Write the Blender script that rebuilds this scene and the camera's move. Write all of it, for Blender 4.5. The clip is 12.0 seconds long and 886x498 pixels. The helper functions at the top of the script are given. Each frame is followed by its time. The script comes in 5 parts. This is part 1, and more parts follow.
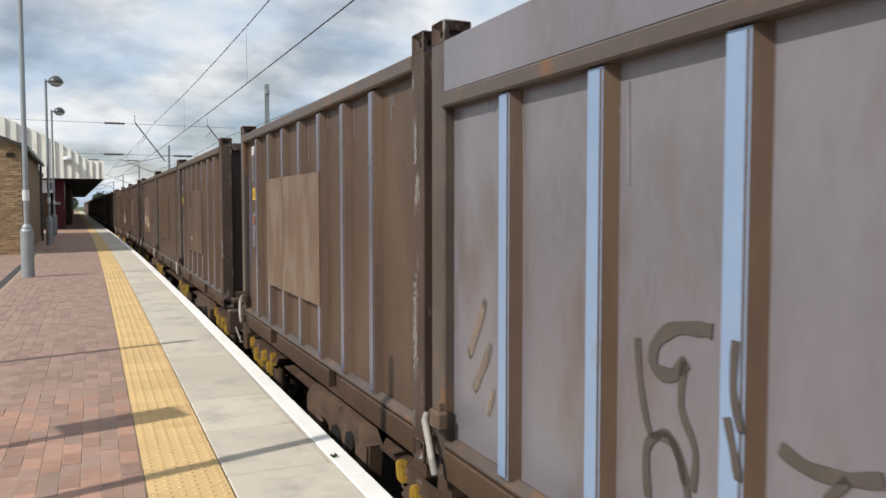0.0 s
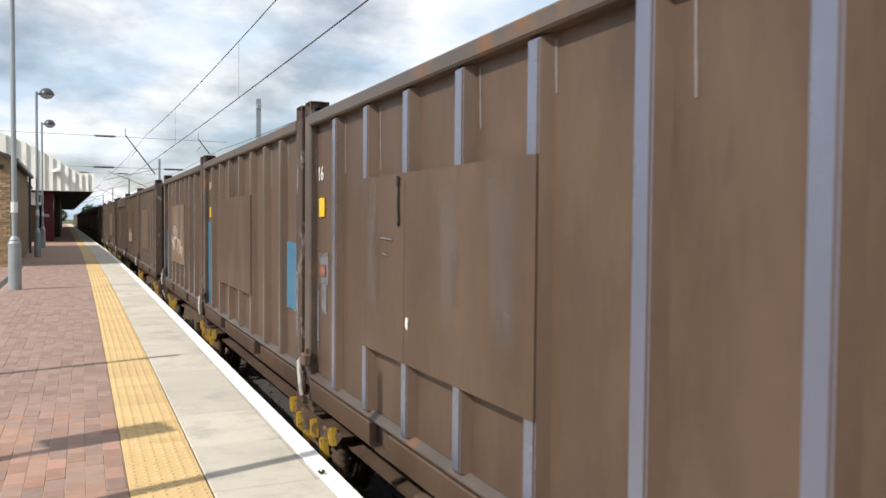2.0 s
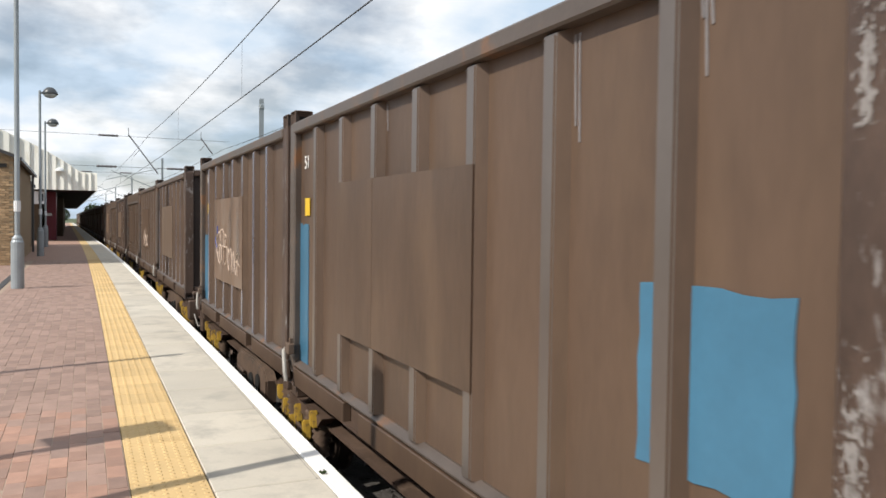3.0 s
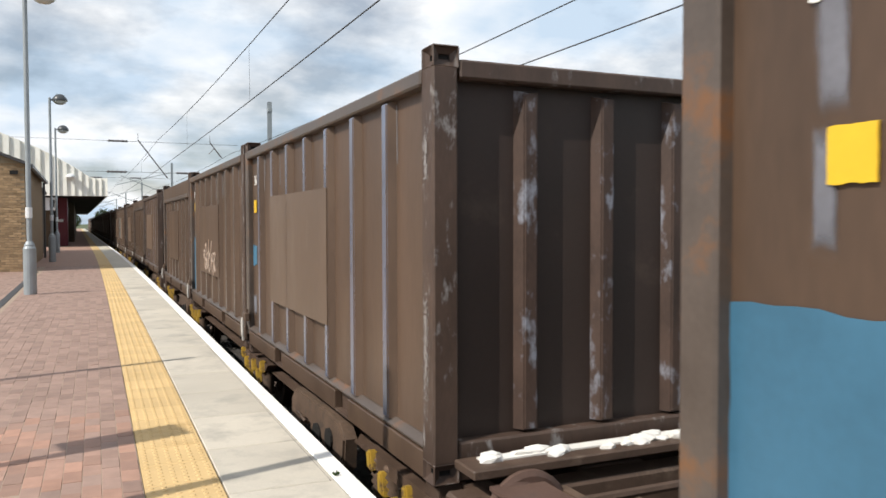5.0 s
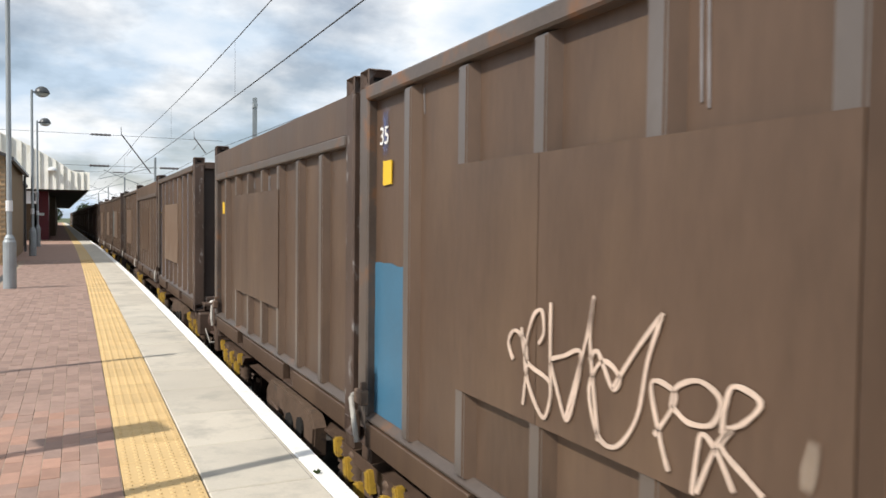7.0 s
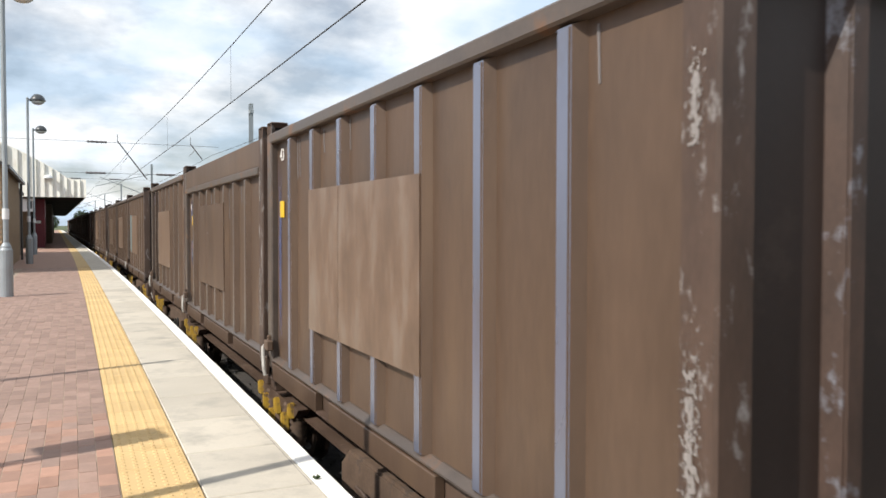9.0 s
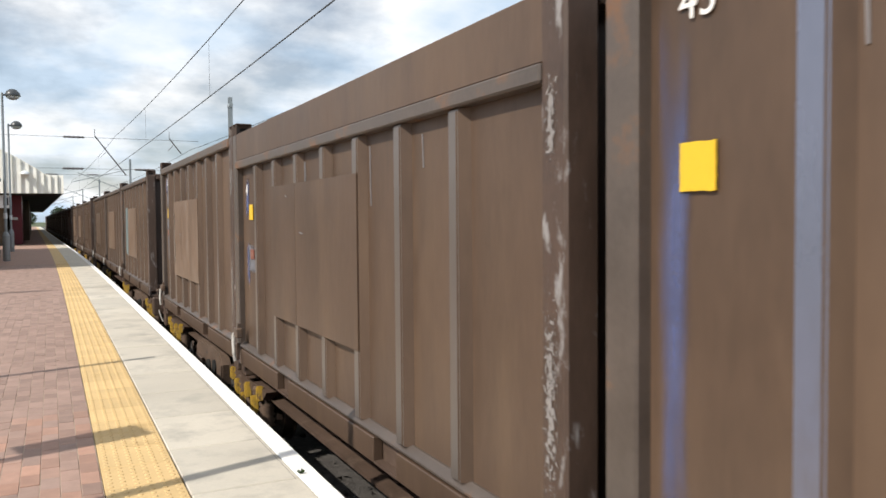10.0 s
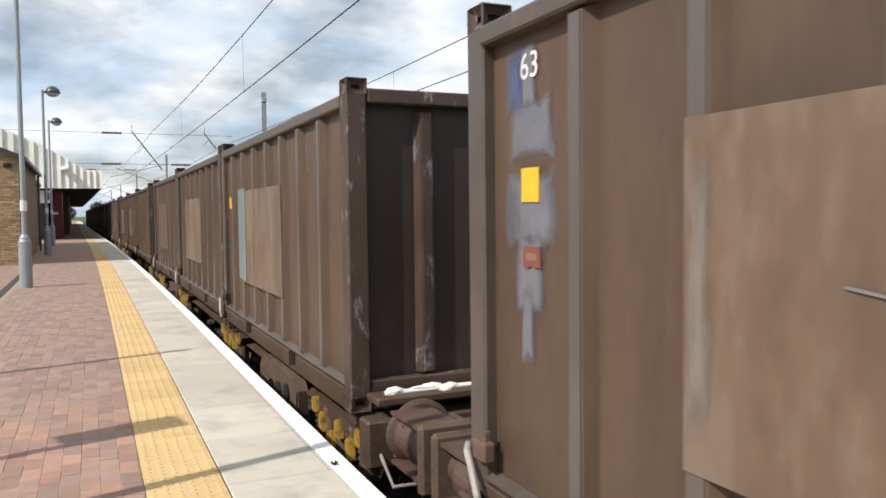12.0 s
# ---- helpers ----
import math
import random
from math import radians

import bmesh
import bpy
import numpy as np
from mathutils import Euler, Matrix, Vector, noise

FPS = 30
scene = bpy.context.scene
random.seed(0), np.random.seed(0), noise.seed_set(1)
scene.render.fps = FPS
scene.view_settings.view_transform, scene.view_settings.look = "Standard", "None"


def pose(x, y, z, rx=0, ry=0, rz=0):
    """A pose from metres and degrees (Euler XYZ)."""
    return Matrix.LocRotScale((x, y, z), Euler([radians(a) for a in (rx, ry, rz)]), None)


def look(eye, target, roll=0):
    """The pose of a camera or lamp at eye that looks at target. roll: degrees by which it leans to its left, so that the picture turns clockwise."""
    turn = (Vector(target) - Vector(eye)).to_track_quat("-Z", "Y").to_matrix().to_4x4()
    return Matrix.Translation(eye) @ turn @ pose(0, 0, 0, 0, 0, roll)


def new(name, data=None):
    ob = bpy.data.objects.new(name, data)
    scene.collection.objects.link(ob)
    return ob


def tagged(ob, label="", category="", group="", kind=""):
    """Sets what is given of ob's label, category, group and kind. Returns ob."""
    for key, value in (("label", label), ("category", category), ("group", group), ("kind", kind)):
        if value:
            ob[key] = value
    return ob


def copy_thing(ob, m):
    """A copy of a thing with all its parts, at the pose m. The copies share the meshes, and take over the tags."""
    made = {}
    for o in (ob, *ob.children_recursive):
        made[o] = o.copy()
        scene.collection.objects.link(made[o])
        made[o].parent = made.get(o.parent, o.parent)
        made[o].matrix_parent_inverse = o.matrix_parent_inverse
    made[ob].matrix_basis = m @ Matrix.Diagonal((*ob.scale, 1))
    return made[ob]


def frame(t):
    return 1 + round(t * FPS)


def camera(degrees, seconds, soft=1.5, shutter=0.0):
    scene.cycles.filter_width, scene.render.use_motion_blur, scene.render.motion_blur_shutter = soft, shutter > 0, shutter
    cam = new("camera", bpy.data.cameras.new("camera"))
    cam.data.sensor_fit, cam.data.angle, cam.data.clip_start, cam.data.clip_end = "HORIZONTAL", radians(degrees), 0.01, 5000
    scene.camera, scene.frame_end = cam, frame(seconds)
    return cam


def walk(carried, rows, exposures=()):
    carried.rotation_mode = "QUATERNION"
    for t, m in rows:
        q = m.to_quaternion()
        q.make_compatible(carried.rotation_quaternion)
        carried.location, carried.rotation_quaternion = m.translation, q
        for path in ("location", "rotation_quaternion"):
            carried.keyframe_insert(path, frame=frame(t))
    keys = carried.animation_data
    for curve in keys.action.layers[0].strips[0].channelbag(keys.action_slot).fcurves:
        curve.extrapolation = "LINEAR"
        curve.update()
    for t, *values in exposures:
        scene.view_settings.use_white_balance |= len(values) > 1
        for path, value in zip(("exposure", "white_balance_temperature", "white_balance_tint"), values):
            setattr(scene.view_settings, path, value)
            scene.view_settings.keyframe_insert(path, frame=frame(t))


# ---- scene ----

# The near platform edge runs along +y through x = 0 and bends gently to the left, then runs straight; the platform top is z = 0.
DEG, RAD, OFF = 58.92, 2150.0, 1.342
RAIL = -0.93
BEND = 46.0          # the bend ends here and the line runs on straight


def arc(x, s, z=0.0):
    """World place of a point x metres right of the platform edge, s metres along it."""
    a = min(s, BEND) / RAD
    e = max(s - BEND, 0.0)
    return Vector(((RAD + OFF + x) * math.cos(a) - RAD - OFF - e * math.sin(a), (RAD + OFF + x) * math.sin(a) + e * math.cos(a), z))


def on_arc(x, s, z=0.0):
    """A pose there, turned along the line."""
    p = arc(x, s, z)
    return pose(p.x, p.y, p.z, 0, 0, math.degrees(min(s, BEND) / RAD))


cam = camera(DEG, 12.0, 1.55, 0.08)
PATH = [  # seconds, yaw, pitch, roll
    (0, 0.01, -3.06, -0.03), (0.5, -0.25, -2.98, 0.18), (1, -0.63, -2.25, 0.20), (1.5, -0.76, -2.00, 0.27),
    (2, -0.70, -1.90, 0.48), (2.5, -0.56, -1.90, 0.74), (4.5, -0.04, -1.71, 0.21), (5, 0.16, -1.85, -0.14),
    (5.5, 0.03, -2.25, 0.23), (6, -0.38, -2.54, 0.27), (6.5, -0.77, -2.06, 0.28), (7, -0.99, -1.92, 0.63),
    (9, -1.18, -1.63, 0.09), (9.5, -1.34, -2.06, 0.28), (10, -2.49, -2.17, -0.47), (10.5, -1.46, -2.38, -0.79),
    (11, -0.37, -2.94, -0.38), (11.5, -0.26, -2.79, -0.47), (12, -0.11, -2.63, -0.65)]
YAW = -23.88
walk(cam, [(t, pose(-OFF, 0, 1.462) @ pose(0, 0, 0, 0, 0, YAW + y * 0.99) @ pose(0, 0, 0, 89.935 + p) @ pose(0, 0, 0, 0, 0, r))
           for t, y, p, r in PATH], [(0.0, -0.20), (0.5, 0.03), (1.0, -0.02), (2.0, 0.08), (4.4, -0.05), (5.2, 0.05), (7.0, 0.03), (9.0, 0.18), (9.5, 0.04), (10.5, 0.14), (11.2, 0.09), (12.0, 0.02)])

# ---- light ----
SUN_EL = 43.0          # the light goes 17 degrees off the square to the track
sun = new("sun", bpy.data.lights.new("sun", "SUN"))
sun.data.energy, sun.data.angle, sun.data.color = 4.3, radians(0.5), (1.0, 0.94, 0.85)
go = Vector((math.cos(radians(17)), math.sin(radians(17)), -math.tan(radians(SUN_EL))))
sun.matrix_world = look((-20, -6, 20), Vector((-20, -6, 20)) + go)
world = bpy.data.worlds.new("sky")
scene.world = world
world.use_nodes = True
wn, wl = world.node_tree.nodes, world.node_tree.links
wn.clear()
sky = wn.new("ShaderNodeTexSky")
sky.sky_type, sky.sun_disc = "NISHITA", False
sky.sun_elevation, sky.sun_rotation = radians(SUN_EL), radians(253)
sky.air_density, sky.dust_density = 1.0, 1.2
wco = wn.new("ShaderNodeTexCoord")
wsep = wn.new("ShaderNodeSeparateXYZ")
wl.new(wco.outputs["Generated"], wsep.inputs[0])
wmax = wn.new("ShaderNodeMath"); wmax.operation = "MAXIMUM"; wmax.inputs[1].default_value = 0.0
wl.new(wsep.outputs["Z"], wmax.inputs[0])
wadd = wn.new("ShaderNodeMath"); wadd.operation = "ADD"; wadd.inputs[1].default_value = 0.30
wl.new(wmax.outputs[0], wadd.inputs[0])
wdx = wn.new("ShaderNodeMath"); wdx.operation = "DIVIDE"
wdy = wn.new("ShaderNodeMath"); wdy.operation = "DIVIDE"
for n_, o_ in ((wdx, "X"), (wdy, "Y")):
    wl.new(wsep.outputs[o_], n_.inputs[0]); wl.new(wadd.outputs[0], n_.inputs[1])
wcom = wn.new("ShaderNodeCombineXYZ")
wl.new(wdx.outputs[0], wcom.inputs[0]); wl.new(wdy.outputs[0], wcom.inputs[1])
wnz = wn.new("ShaderNodeTexNoise")
wnz.inputs["Scale"].default_value, wnz.inputs["Detail"].default_value, wnz.inputs["Roughness"].default_value = 1.5, 10.0, 0.56
wl.new(wcom.outputs[0], wnz.inputs["Vector"])
wramp = wn.new("ShaderNodeValToRGB")
wramp.color_ramp.elements[0].position, wramp.color_ramp.elements[1].position = 0.40, 0.54
wramp.color_ramp.elements[0].color = (0.36, 0.36, 0.36, 1)
wl.new(wnz.outputs["Fac"], wramp.inputs[0])
wnz2 = wn.new("ShaderNodeTexNoise")
wnz2.inputs["Scale"].default_value, wnz2.inputs["Detail"].default_value = 2.6, 8.0
wl.new(wcom.outputs[0], wnz2.inputs["Vector"])
wshade = wn.new("ShaderNodeValToRGB")
wshade.color_ramp.elements[0].position, wshade.color_ramp.elements[1].position = 0.39, 0.60
wshade.color_ramp.elements[0].color, wshade.color_ramp.elements[1].color = (7.7, 9.4, 11.3, 1), (12.7, 12.9, 13.1, 1)
wl.new(wnz2.outputs["Fac"], wshade.inputs[0])
wmix = wn.new("ShaderNodeMix"); wmix.data_type = "RGBA"
wl.new(wramp.outputs["Color"], wmix.inputs["Factor"])
wl.new(sky.outputs[0], wmix.inputs["A"]); wl.new(wshade.outputs["Color"], wmix.inputs["B"])
wbg = wn.new("ShaderNodeBackground"); wbg.inputs["Strength"].default_value = 0.080
wl.new(wmix.outputs["Result"], wbg.inputs["Color"])
wout = wn.new("ShaderNodeOutputWorld")
wl.new(wbg.outputs[0], wout.inputs[0])


# ---- materials ----
def mat(name, color, rough=0.6, metal=0.0, var=0.15, scale=3.0, fine=40.0, bump=0.15, spots=None, spot_at=(0.58, 0.7),
        spot_scale=4.0, stretch=(1, 1, 1), per_object=0.0, coat=0.0, spec=0.5, bump_dist=0.01, alt=None):
    """A surface with variation at two scales, optional stains of another colour, and fine relief."""
    m = bpy.data.materials.new(name)
    m.use_nodes = True
    n, l = m.node_tree.nodes, m.node_tree.links
    bsdf = n["Principled BSDF"]
    co = n.new("ShaderNodeTexCoord")
    mp = n.new("ShaderNodeMapping")
    mp.inputs["Scale"].default_value = stretch
    l.new(co.outputs["Object"], mp.inputs[0])
    info = n.new("ShaderNodeObjectInfo")
    off = n.new("ShaderNodeVectorMath"); off.operation = "SCALE"
    off.inputs[0].default_value = (37, 19, 53)
    l.new(info.outputs["Random"], off.inputs["Scale"])
    l.new(off.outputs[0], mp.inputs["Location"])
    big = n.new("ShaderNodeTexNoise"); big.inputs["Scale"].default_value = scale; big.inputs["Detail"].default_value = 5
    sml = n.new("ShaderNodeTexNoise"); sml.inputs["Scale"].default_value = fine; sml.inputs["Detail"].default_value = 4
    for t in (big, sml):
        l.new(mp.outputs[0], t.inputs["Vector"])
    add = n.new("ShaderNodeMath"); add.operation = "MULTIPLY_ADD"
    add.inputs[1].default_value = 0.4
    l.new(sml.outputs["Fac"], add.inputs[0]); l.new(big.outputs["Fac"], add.inputs[2])
    rng = n.new("ShaderNodeMapRange")
    rng.inputs["From Min"].default_value, rng.inputs["From Max"].default_value = 0.4, 1.0
    rng.inputs["To Min"].default_value, rng.inputs["To Max"].default_value = 1 - var, 1 + var
    l.new(add.outputs[0], rng.inputs["Value"])
    val = rng.outputs[0]
    if per_object:
        po = n.new("ShaderNodeMapRange")
        po.inputs["To Min"].default_value, po.inputs["To Max"].default_value = 1 - per_object, 1 + per_object
        l.new(info.outputs["Random"], po.inputs["Value"])
        mu = n.new("ShaderNodeMath"); mu.operation = "MULTIPLY"
        l.new(val, mu.inputs[0]); l.new(po.outputs[0], mu.inputs[1])
        val = mu.outputs[0]
    tint = n.new("ShaderNodeVectorMath"); tint.operation = "SCALE"
    tint.inputs[0].default_value = color
    l.new(val, tint.inputs["Scale"])
    if alt:
        pick = n.new("ShaderNodeMix"); pick.data_type = "RGBA"
        pick.inputs["A"].default_value, pick.inputs["B"].default_value = (*color, 1), (*alt, 1)
        wob = n.new("ShaderNodeMath"); wob.operation = "FRACT"
        wob2 = n.new("ShaderNodeMath"); wob2.operation = "MULTIPLY"; wob2.inputs[1].default_value = 7.31
        l.new(info.outputs["Random"], wob2.inputs[0]); l.new(wob2.outputs[0], wob.inputs[0])
        l.new(wob.outputs[0], pick.inputs["Factor"])
        l.new(pick.outputs["Result"], tint.inputs[0])
    out = tint.outputs[0]
    if spots:
        st = n.new("ShaderNodeTexNoise"); st.inputs["Scale"].default_value = spot_scale; st.inputs["Detail"].default_value = 8
        st.inputs["Roughness"].default_value = 0.65
        l.new(mp.outputs[0], st.inputs["Vector"])
        sr = n.new("ShaderNodeMapRange")
        sr.inputs["From Min"].default_value, sr.inputs["From Max"].default_value = spot_at
        l.new(st.outputs["Fac"], sr.inputs["Value"])
        mx = n.new("ShaderNodeMix"); mx.data_type = "RGBA"
        mx.inputs["B"].default_value = (*spots, 1)
        l.new(sr.outputs[0], mx.inputs["Factor"]); l.new(out, mx.inputs["A"])
        out = mx.outputs["Result"]
    l.new(out, bsdf.inputs["Base Color"])
    bsdf.inputs["Metallic"].default_value = metal
    bsdf.inputs["Specular IOR Level"].default_value = spec
    bsdf.inputs["Coat Weight"].default_value = coat
    bsdf.inputs["Coat Roughness"].default_value = 0.2
    rr = n.new("ShaderNodeMapRange")
    rr.inputs["To Min"].default_value, rr.inputs["To Max"].default_value = max(rough - 0.12, 0.02), min(rough + 0.12, 1)
    l.new(big.outputs["Fac"], rr.inputs["Value"])
    l.new(rr.outputs[0], bsdf.inputs["Roughness"])
    if bump:
        bp = n.new("ShaderNodeBump"); bp.inputs["Strength"].default_value = bump; bp.inputs["Distance"].default_value = bump_dist
        l.new(add.outputs[0], bp.inputs["Height"]); l.new(bp.outputs[0], bsdf.inputs["Normal"])
    return m


def soft_mat(name, color, rough=0.5, cover=0.85, lo=0.12, hi=0.62, ragged=0.9, down=0.35, grain=14.0):
    """Thin sprayed or smeared paint that fades out towards its own rim."""
    m = mat(name, color, rough, var=0.2, scale=5, fine=40, bump=0.05)
    n, l = m.node_tree.nodes, m.node_tree.links
    co = n.new("ShaderNodeTexCoord")
    sep = n.new("ShaderNodeSeparateXYZ")
    l.new(co.outputs["Generated"], sep.inputs[0])
    edges = []
    for ax in ("Y", "Z"):
        pp = n.new("ShaderNodeMath"); pp.operation = "PINGPONG"; pp.inputs[1].default_value = 0.5
        l.new(sep.outputs[ax], pp.inputs[0])
        dd = n.new("ShaderNodeMath"); dd.operation = "MULTIPLY"; dd.inputs[1].default_value = 2.0 if ax == "Y" else 2.6
        l.new(pp.outputs[0], dd.inputs[0])
        edges.append(dd)
    mn = n.new("ShaderNodeMath"); mn.operation = "MINIMUM"
    l.new(edges[0].outputs[0], mn.inputs[0]); l.new(edges[1].outputs[0], mn.inputs[1])
    mp = n.new("ShaderNodeMapping"); mp.inputs["Scale"].default_value = (1, 1, down)
    l.new(co.outputs["Object"], mp.inputs[0])
    nz = n.new("ShaderNodeTexNoise"); nz.inputs["Scale"].default_value = grain; nz.inputs["Detail"].default_value = 5
    l.new(mp.outputs[0], nz.inputs["Vector"])
    ad = n.new("ShaderNodeMath"); ad.operation = "MULTIPLY_ADD"; ad.inputs[1].default_value = ragged
    l.new(nz.outputs["Fac"], ad.inputs[0]); l.new(mn.outputs[0], ad.inputs[2])
    rg = n.new("ShaderNodeMapRange"); rg.interpolation_type = "SMOOTHSTEP"
    rg.inputs["From Min"].default_value, rg.inputs["From Max"].default_value = lo + ragged * 0.5, hi + ragged * 0.5
    rg.inputs["To Max"].default_value = cover
    l.new(ad.outputs[0], rg.inputs["Value"])
    l.new(rg.outputs[0], n["Principled BSDF"].inputs["Alpha"])
    return m


BROWN = (0.087, 0.055, 0.037)
M_PAINT = mat("brown_paint", BROWN, 0.48, var=0.3, scale=1.5, fine=22, bump=0.2, spots=(0.128, 0.082, 0.052), spot_at=(0.5, 0.76),
              spot_scale=1.6, stretch=(1, 1, 0.3), per_object=0.07, spec=0.4)
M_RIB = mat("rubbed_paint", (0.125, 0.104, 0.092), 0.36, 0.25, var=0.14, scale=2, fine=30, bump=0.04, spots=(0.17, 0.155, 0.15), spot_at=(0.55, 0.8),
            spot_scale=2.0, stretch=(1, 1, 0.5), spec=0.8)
# polished ribs: the sky's reflection is tinted into the base colour
M_RIBSKY = mat("polished_rib_sky_tint", (0.165, 0.18, 0.245), 0.28, 0.35, var=0.12, scale=2, fine=30, bump=0.03, spots=(0.13, 0.105, 0.09), spot_at=(0.55, 0.8),
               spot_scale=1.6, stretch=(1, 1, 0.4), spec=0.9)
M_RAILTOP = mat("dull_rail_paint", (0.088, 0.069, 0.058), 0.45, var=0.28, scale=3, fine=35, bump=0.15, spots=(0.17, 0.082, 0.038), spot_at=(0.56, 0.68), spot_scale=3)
# reflected sky on the greyed box's ribs, painted in as pale blue
M_RIBBLUE = mat("pale_blue_sky_tint", (0.26, 0.36, 0.53), 0.38, 0.2, var=0.08, scale=2, fine=30, bump=0.03, spots=(0.22, 0.24, 0.28), spot_at=(0.6, 0.8), spot_scale=2)
# brown sheet with its sky sheen put into a grey-lilac base colour
M_SHEEN = mat("sky_sheen_paint", (0.168, 0.158, 0.178), 0.30, var=0.2, scale=1.4, fine=25, bump=0.08, spots=(0.125, 0.095, 0.08), spot_at=(0.54, 0.72),
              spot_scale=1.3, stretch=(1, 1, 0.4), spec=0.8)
M_POST = mat("scuffed_steel", (0.066, 0.041, 0.030), 0.55, var=0.35, scale=5, fine=45, bump=0.3, spots=(0.25, 0.235, 0.23), spot_at=(0.58, 0.68),
             spot_scale=11, stretch=(1, 1, 0.4))
# box ends: their weaker sunlight is put into a darker base colour
M_END = mat("shaded_end_paint", (0.037, 0.023, 0.018), 0.6, var=0.2, scale=2, fine=30, bump=0.15, spots=(0.085, 0.06, 0.045), spot_at=(0.6, 0.85), spot_scale=2)
# rusty end ribs, base likewise darkened for the weak sun on the ends
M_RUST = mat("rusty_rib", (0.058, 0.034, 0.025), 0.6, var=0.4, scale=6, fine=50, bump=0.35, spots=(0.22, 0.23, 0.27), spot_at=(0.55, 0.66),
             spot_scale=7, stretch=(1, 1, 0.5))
M_PLATE = mat("bleached_plate", (0.154, 0.100, 0.068), 0.48, var=0.36, scale=3.0, fine=16, bump=0.16, spots=(0.196, 0.162, 0.134), spot_at=(0.5, 0.74),
              spot_scale=3.0, stretch=(1, 1, 0.42))
M_PLATE2 = mat("faded_plate", (0.116, 0.078, 0.054), 0.5, var=0.15, scale=1.6, fine=20, bump=0.1, spots=(0.16, 0.12, 0.09), spot_at=(0.52, 0.8),
               spot_scale=1.8, stretch=(1, 1, 0.4))
M_FRAME = mat("wagon_steel", (0.082, 0.052, 0.037), 0.6, var=0.38, scale=4, fine=40, bump=0.3, spots=(0.16, 0.115, 0.085), spot_at=(0.58, 0.75), spot_scale=5)
M_BOGIE = mat("bogie_dirt", (0.115, 0.075, 0.052), 0.8, var=0.35, scale=5, fine=40, bump=0.4, spots=(0.05, 0.04, 0.035), spot_at=(0.55, 0.7), spot_scale=6)
M_WHEEL = mat("wheel_steel", (0.07, 0.05, 0.04), 0.55, 0.6, var=0.3, scale=5, bump=0.2)
M_YELLOW = mat("yellow_paint", (0.44, 0.28, 0.04), 0.5, var=0.15, scale=8, fine=60, bump=0.1, spots=(0.16, 0.10, 0.05), spot_at=(0.52, 0.62), spot_scale=14)
M_TAG = mat("yellow_tag", (0.72, 0.46, 0.025), 0.45, var=0.06, scale=8, bump=0.05)
M_BLUE = mat("blue_patch", (0.046, 0.145, 0.235), 0.5, var=0.14, scale=3, fine=25, bump=0.08, per_object=0.1)
M_GREY = mat("grey_smear", (0.20, 0.19, 0.195), 0.55, var=0.2, scale=4, fine=30, bump=0.08)
M_RED = mat("red_label", (0.20, 0.068, 0.045), 0.5, var=0.15, scale=9, bump=0.05)
M_WHITE = mat("white_stencil", (0.75, 0.74, 0.72), 0.6, var=0.08, bump=0.05)
M_CHALK = mat("pale_spray", (0.55, 0.43, 0.35), 0.7, var=0.2, scale=6, bump=0.05)
M_DARKSPRAY = mat("dark_spray", (0.075, 0.062, 0.054), 0.7, var=0.2, scale=6, bump=0.05)
M_GYPSUM = mat("gypsum", (0.78, 0.76, 0.72), 0.9, var=0.1, scale=12, fine=60, bump=0.6)
M_HOSE = mat("pale_hose", (0.33, 0.31, 0.28), 0.55, var=0.2, scale=10, bump=0.1)
# hose rubber, and the painted dark of holes and slots
M_BLACK = mat("dark_rubber_and_holes", (0.012, 0.011, 0.010), 0.85, bump=0.1)

M_PAVER = mat("clay_paver", (0.40, 0.228, 0.165), 0.85, var=0.16, scale=9, fine=120, bump=0.35, per_object=0.16, bump_dist=0.003, alt=(0.285, 0.195, 0.16))
M_PAVER_FAR = mat("clay_paver_far", (0.335, 0.21, 0.16), 0.85, var=0.14, scale=3, fine=60, bump=0.2, bump_dist=0.003)
M_JOINT = mat("sand_joint", (0.33, 0.25, 0.19), 0.95, var=0.2, scale=10, bump=0.2)
M_TACT = mat("buff_tactile", (0.60, 0.42, 0.20), 0.85, var=0.12, scale=2.5, fine=70, bump=0.25, spots=(0.48, 0.32, 0.14), spot_at=(0.55, 0.75),
             spot_scale=3, per_object=0.07, bump_dist=0.003)
M_SLAB = mat("concrete_slab", (0.52, 0.475, 0.40), 0.85, var=0.1, scale=1.6, fine=60, bump=0.2, spots=(0.36, 0.335, 0.29), spot_at=(0.5, 0.72),
             spot_scale=2.5, per_object=0.07, bump_dist=0.003)
M_EDGE = mat("white_line", (0.80, 0.79, 0.76), 0.75, var=0.06, scale=5, fine=50, bump=0.15, spots=(0.55, 0.53, 0.48), spot_at=(0.64, 0.74),
             spot_scale=8, bump_dist=0.003)
M_WALL = mat("platform_wall", (0.16, 0.14, 0.12), 0.9, var=0.25, scale=2, fine=30, bump=0.4)
M_BALLAST = mat("ballast", (0.062, 0.055, 0.05), 0.95, var=0.4, scale=8, fine=30, bump=1.0, bump_dist=0.04)
M_GRASS = mat("far_grass", (0.07, 0.09, 0.035), 0.95, var=0.3, scale=0.05, fine=1.5, bump=0.3)
M_RAILS = mat("rail_steel", (0.14, 0.10, 0.08), 0.45, 0.7, var=0.25, scale=5, bump=0.1)
M_SLEEPER = mat("sleeper", (0.25, 0.23, 0.20), 0.9, var=0.2, scale=5, bump=0.3)
M_GALV = mat("galvanised_steel", (0.30, 0.33, 0.35), 0.5, 0.2, var=0.12, scale=4, fine=40, bump=0.05)
